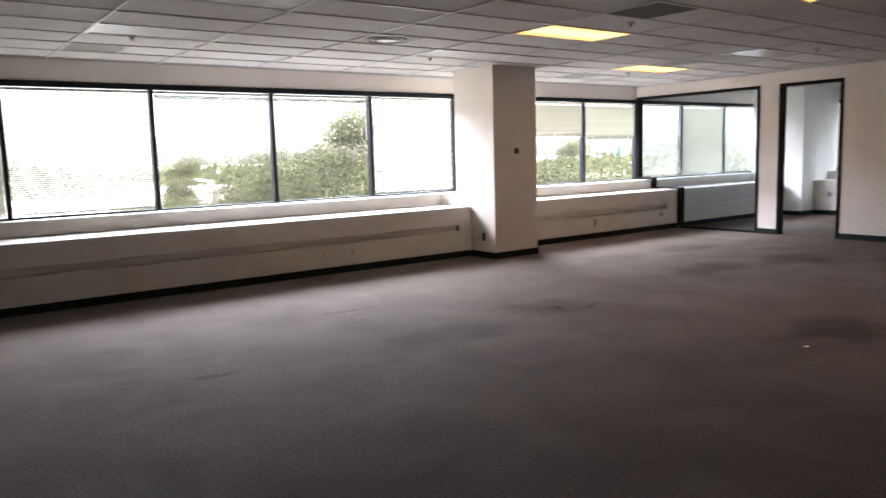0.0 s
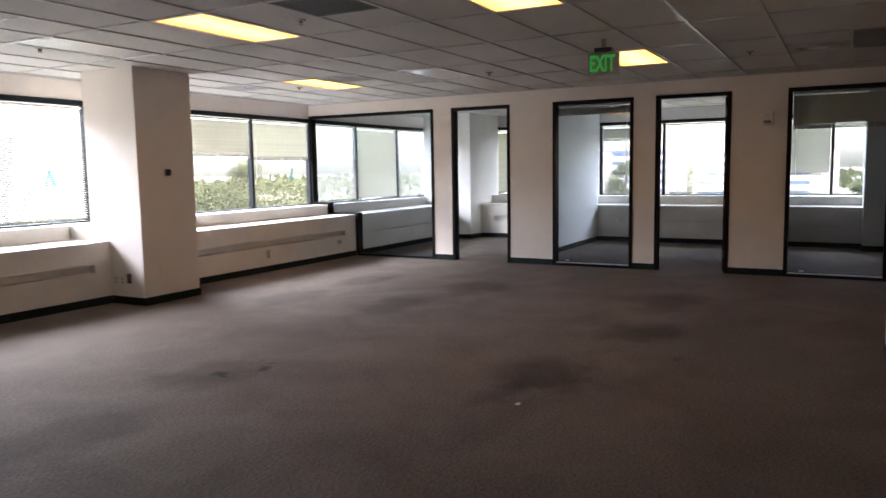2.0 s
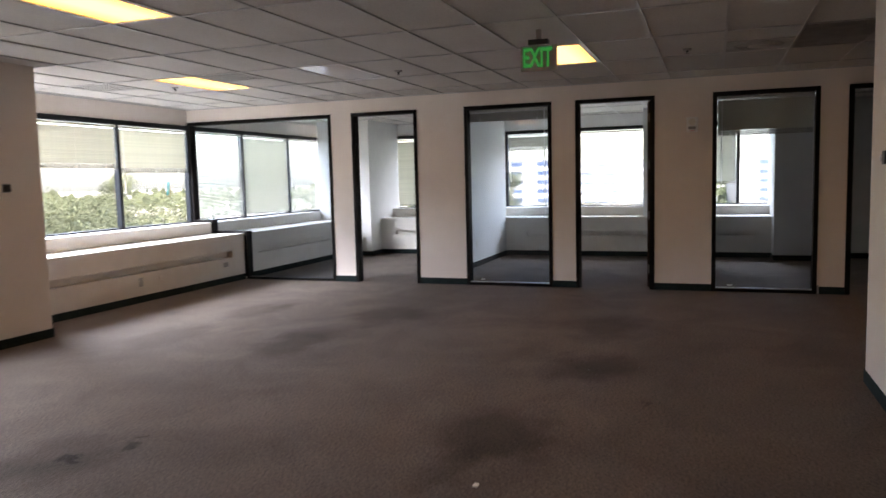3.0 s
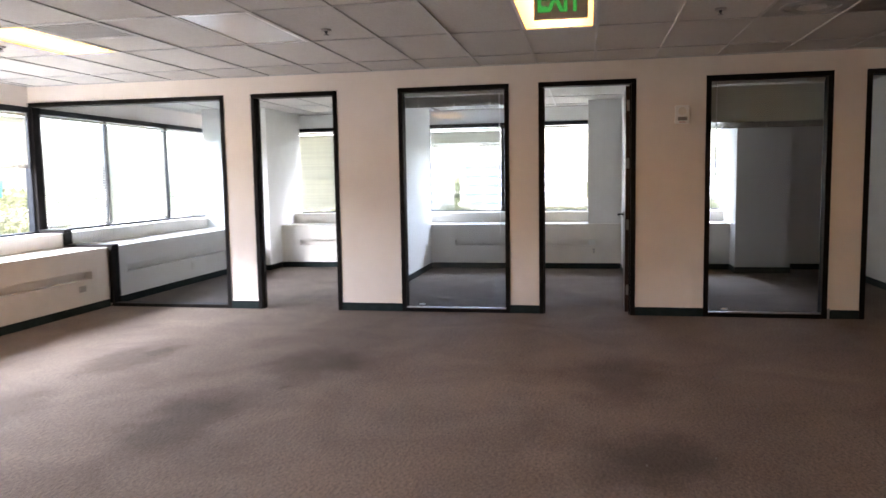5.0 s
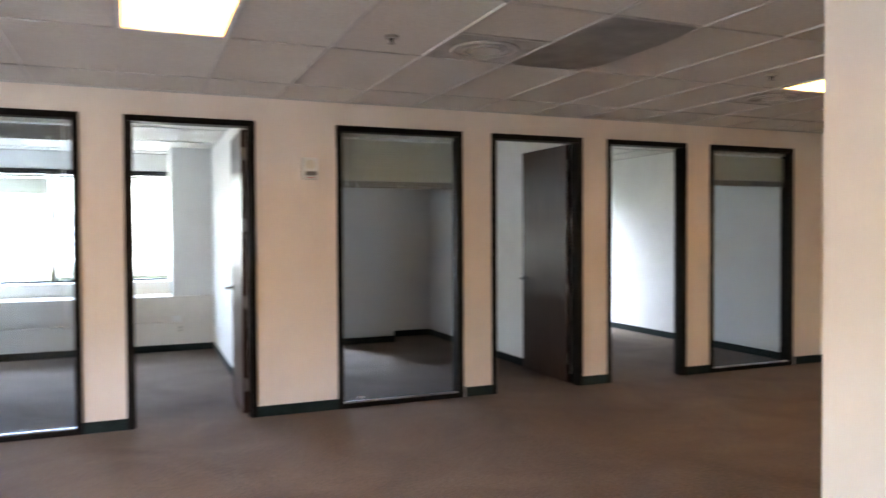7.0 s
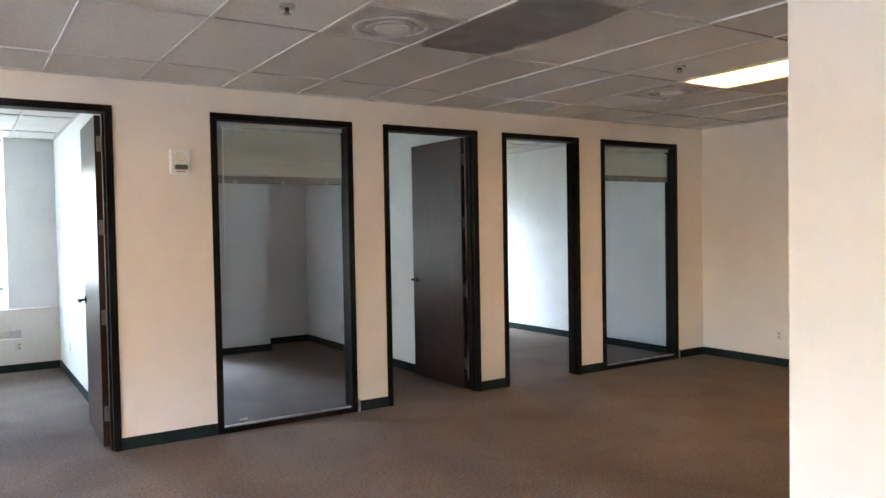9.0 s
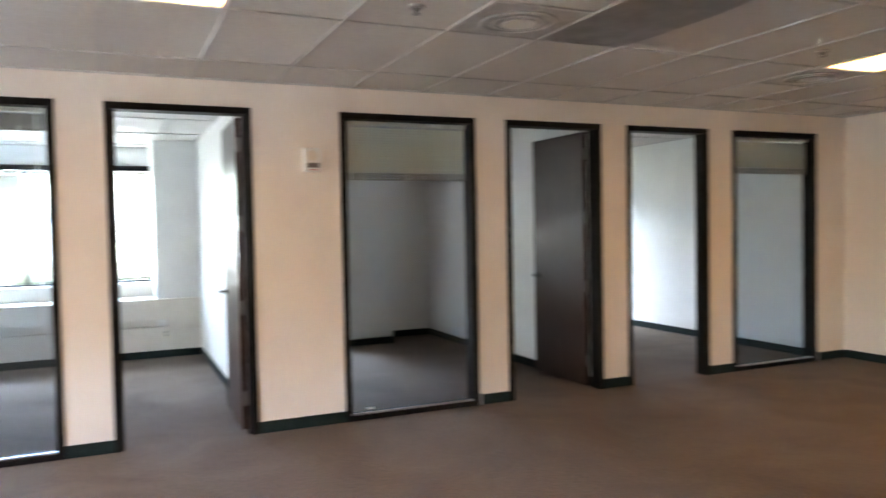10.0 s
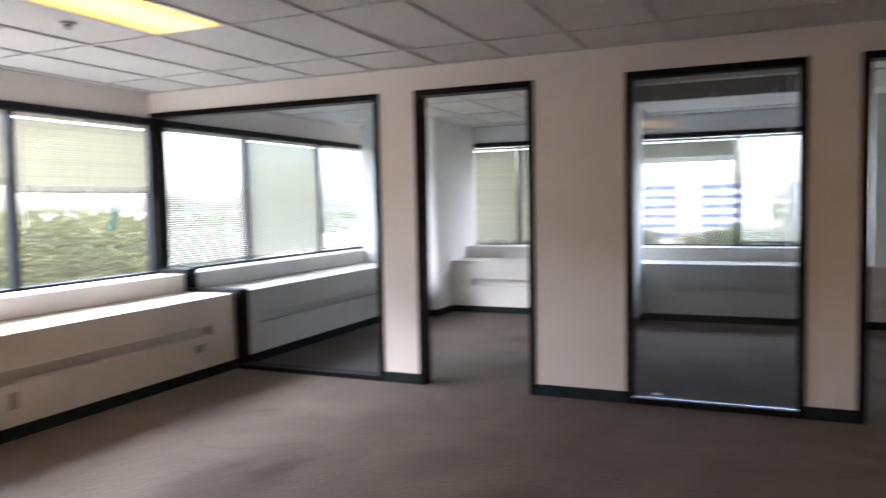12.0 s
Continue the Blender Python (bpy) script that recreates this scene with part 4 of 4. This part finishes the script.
def trunk_mesh(height, radius, blobs):
    bm = bmesh.new()
    steps = 10

    def limb(a, b, ra, rb):
        axis = (b - a).normalized()
        side = axis.orthogonal().normalized()
        up = axis.cross(side)
        loops = []
        for p, q in ((a, ra), ((a + b) / 2 + side * ra * 0.4, (ra + rb) / 2), (b, rb)):
            loops.append([bm.verts.new(p + (side * math.cos(2 * math.pi * i / steps) + up * math.sin(2 * math.pi * i / steps)) * q) for i in range(steps)])
        for p, q in zip(loops, loops[1:]):
            for i in range(steps):
                bm.faces.new((p[i], p[(i + 1) % steps], q[(i + 1) % steps], q[i]))

    fork = Vector((0, 0, height))
    limb(Vector((0, 0, -0.3)), fork, radius, radius * 0.6)
    for cx, cy, cz, r in blobs:
        limb(fork - Vector((0, 0, height * 0.15)), Vector((cx, cy, cz)), radius * 0.45, radius * 0.12)
    return mesh_of(bm, "trunk", BARK)


def tree(kind):
    rng = random.Random(kind + 20)
    if kind == 0:      # tall and narrow
        blobs = []
        for i in range(34):
            f = rng.random()
            reach, turn = (3.4 - 1.3 * f) * rng.uniform(0.35, 1.0), rng.uniform(0, 6.28)
            blobs.append((reach * math.cos(turn), reach * math.sin(turn), 3.5 + 16.5 * f, rng.uniform(1.3, 2.6) * (1.2 - 0.25 * f)))
        h, rad, n = 6.0, 0.45, 60000
    elif kind == 1:    # broad and rounded
        blobs = [(rng.uniform(-4.5, 4.5), rng.uniform(-4.5, 4.5), rng.uniform(5.5, 12.4), rng.uniform(1.3, 3.1)) for _ in range(28)]
        h, rad, n = 6.0, 0.5, 70000
    else:              # small
        blobs = [(rng.uniform(-2.3, 2.3), rng.uniform(-2.3, 2.3), rng.uniform(3.6, 7.4), rng.uniform(0.7, 1.7)) for _ in range(14)]
        h, rad, n = 3.2, 0.25, 12000
    r = root("tree", pose(0, 0, GZ), ("tall dark evergreen tree outside", "broad green tree outside", "small green tree beside the road")[kind], "tree", "trees outside")
    for name, me in (("trunk", trunk_mesh(h, rad, blobs)), ("crown", crown_mesh(kind + 3, blobs, n, (0.1, 0.08, 0.085)[kind]))):
        ob = new(name, me)
        ob.parent = r
    return r


def bearing(angle, far):
    """A place outside by its bearing from the middle of the walk: degrees from north towards east."""
    return 3 + far * math.sin(radians(angle)), 1.5 + far * math.cos(radians(angle))


TREES = [  # kind, bearing, distance, size, turn
    (0, 27.9, 58, 1.06, 10), (1, 24.3, 52, 1.24, 130), (1, 18.5, 56, 0.98, 30), (1, 22, 66, 1.12, 160), (1, 15.5, 64, 0.98, 250), (0, 16.5, 110, 0.88, 75), (0, 2.5, 95, 0.90, 40), (1, 25.5, 54, 1.16, 90),
    (1, 31, 62, 1.11, 300), (1, 36, 56, 1.11, 20), (1, 40, 50, 1.13, 110), (1, 44, 58, 1.16, 200), (1, 48, 50, 1.11, 280),
    (0, 46, 120, 0.95, 15), (2, 13, 44, 1.10, 0), (2, 42, 38, 1.08, 90), (2, 46, 36, 1.04, 30), (2, 50, 40, 1.04, 10), (2, 78, 58, 0.90, 10), (2, 82, 66, 0.98, 50),
    (1, 85, 120, 0.90, 20), (1, 88, 130, 0.90, 90), (2, 90, 62, 0.98, 150), (1, 92, 115, 0.90, 200), (2, 95, 70, 1.07, 240), (1, 80, 125, 0.90, 290),
    (1, 97, 130, 0.95, 320), (0, 75, 140, 0.90, 340), (1, 100, 110, 0.90, 70), (2, 86, 55, 0.82, 200), (1, 70, 120, 0.90, 44), (1, -2, 95, 0.95, 12)]
first = {}
for kind, angle, far, size, turn in TREES:
    x, y = bearing(angle, far)
    m = pose(x, y, GZ, 0, 0, turn)
    if kind not in first:
        first[kind] = tree(kind)
        first[kind].matrix_world = m
        first[kind].scale = (size, size, size)
    else:
        c = copy_thing(first[kind], m)
        c.scale = (size, size, size)


def building(angle, far, width, depth, height, storeys, label, turn=0.0, bands=True):
    x, y = bearing(angle, far)
    r = root("building", pose(x, y, GZ, 0, 0, turn), label, "building", "buildings outside")
    slab("wall", STUCCO, r, -width / 2, width / 2, -depth / 2, depth / 2, 0, height)
    slab("roof", ROOF, r, -width / 2 - 0.3, width / 2 + 0.3, -depth / 2 - 0.3, depth / 2 + 0.3, height, height + 0.6)
    if bands:
        for k in range(storeys):
            z = (k + 0.42) * height / storeys
            n = 6
            for i in range(n):
                if (i + int(far)) % 3 == 0:
                    continue
                a = -depth / 2 + 1.2 + i * (depth - 2.4) / n
                slab("window", BLUEGLASS, r, -width / 2 - 0.12, -width / 2 + 0.05, a, a + (depth - 2.4) / n - 0.5, z, z + 0.42 * height / storeys)
    return r


building(85, 330, 30, 52, 22.5, 6, "pale office block with blue window bands far off", 3)
building(76, 350, 26, 40, 24, 6, "white office block with blue window bands far off", -5)
building(95, 340, 24, 44, 22, 6, "pale office block with blue window bands far off", 8)
for i, (angle, far, w, d, h) in enumerate(((84, 95, 10, 16, 6), (88, 100, 9, 14, 5.5), (91, 92, 10, 12, 6), (80, 100, 10, 14, 6.5), (95, 100, 10, 15, 6), (9, 130, 22, 26, 8),
                                           (14, 160, 30, 30, 9), (18, 190, 26, 30, 10), (44, 170, 30, 24, 11), (49, 150, 20, 30, 10), (3, 170, 24, 24, 9))):
    building(angle, far, w, d, h, 2, "low pale building outside among trees", (i * 17) % 30 - 15)

# far woods
rng = random.Random(31)
verts, faces = [], []
for i in range(7000):
    a, far = rng.uniform(-40, 135), rng.uniform(330, 900)
    x, y = bearing(a, far)
    hill = 6 + 10 * (0.5 + 0.5 * noise.noise(Vector((a * 0.12, 3.1, 0)))) * far / 600
    z = GZ + hill * rng.random()
    s = rng.uniform(1.6, 4.2) * far / 500
    u = Vector((rng.gauss(0, 1), rng.gauss(0, 1), 0)).normalized() * s
    n = len(verts)
    verts += [(x - u.x, y - u.y, z - s * 0.2), (x + u.x * 0.2, y + u.y * 0.2, z - s * 0.7), (x + u.x, y + u.y, z), (x + u.x * 0.1, y + u.y * 0.1, z + s * 0.7)]
    faces.append((n, n + 1, n + 2, n + 3))
me = bpy.data.meshes.new("far_woods")
me.from_pydata(verts, [], faces)
me.materials.append(LEAF)
tagged(new("far_woods", me), "hazy distant belt of trees", "woods", kind="stuff")
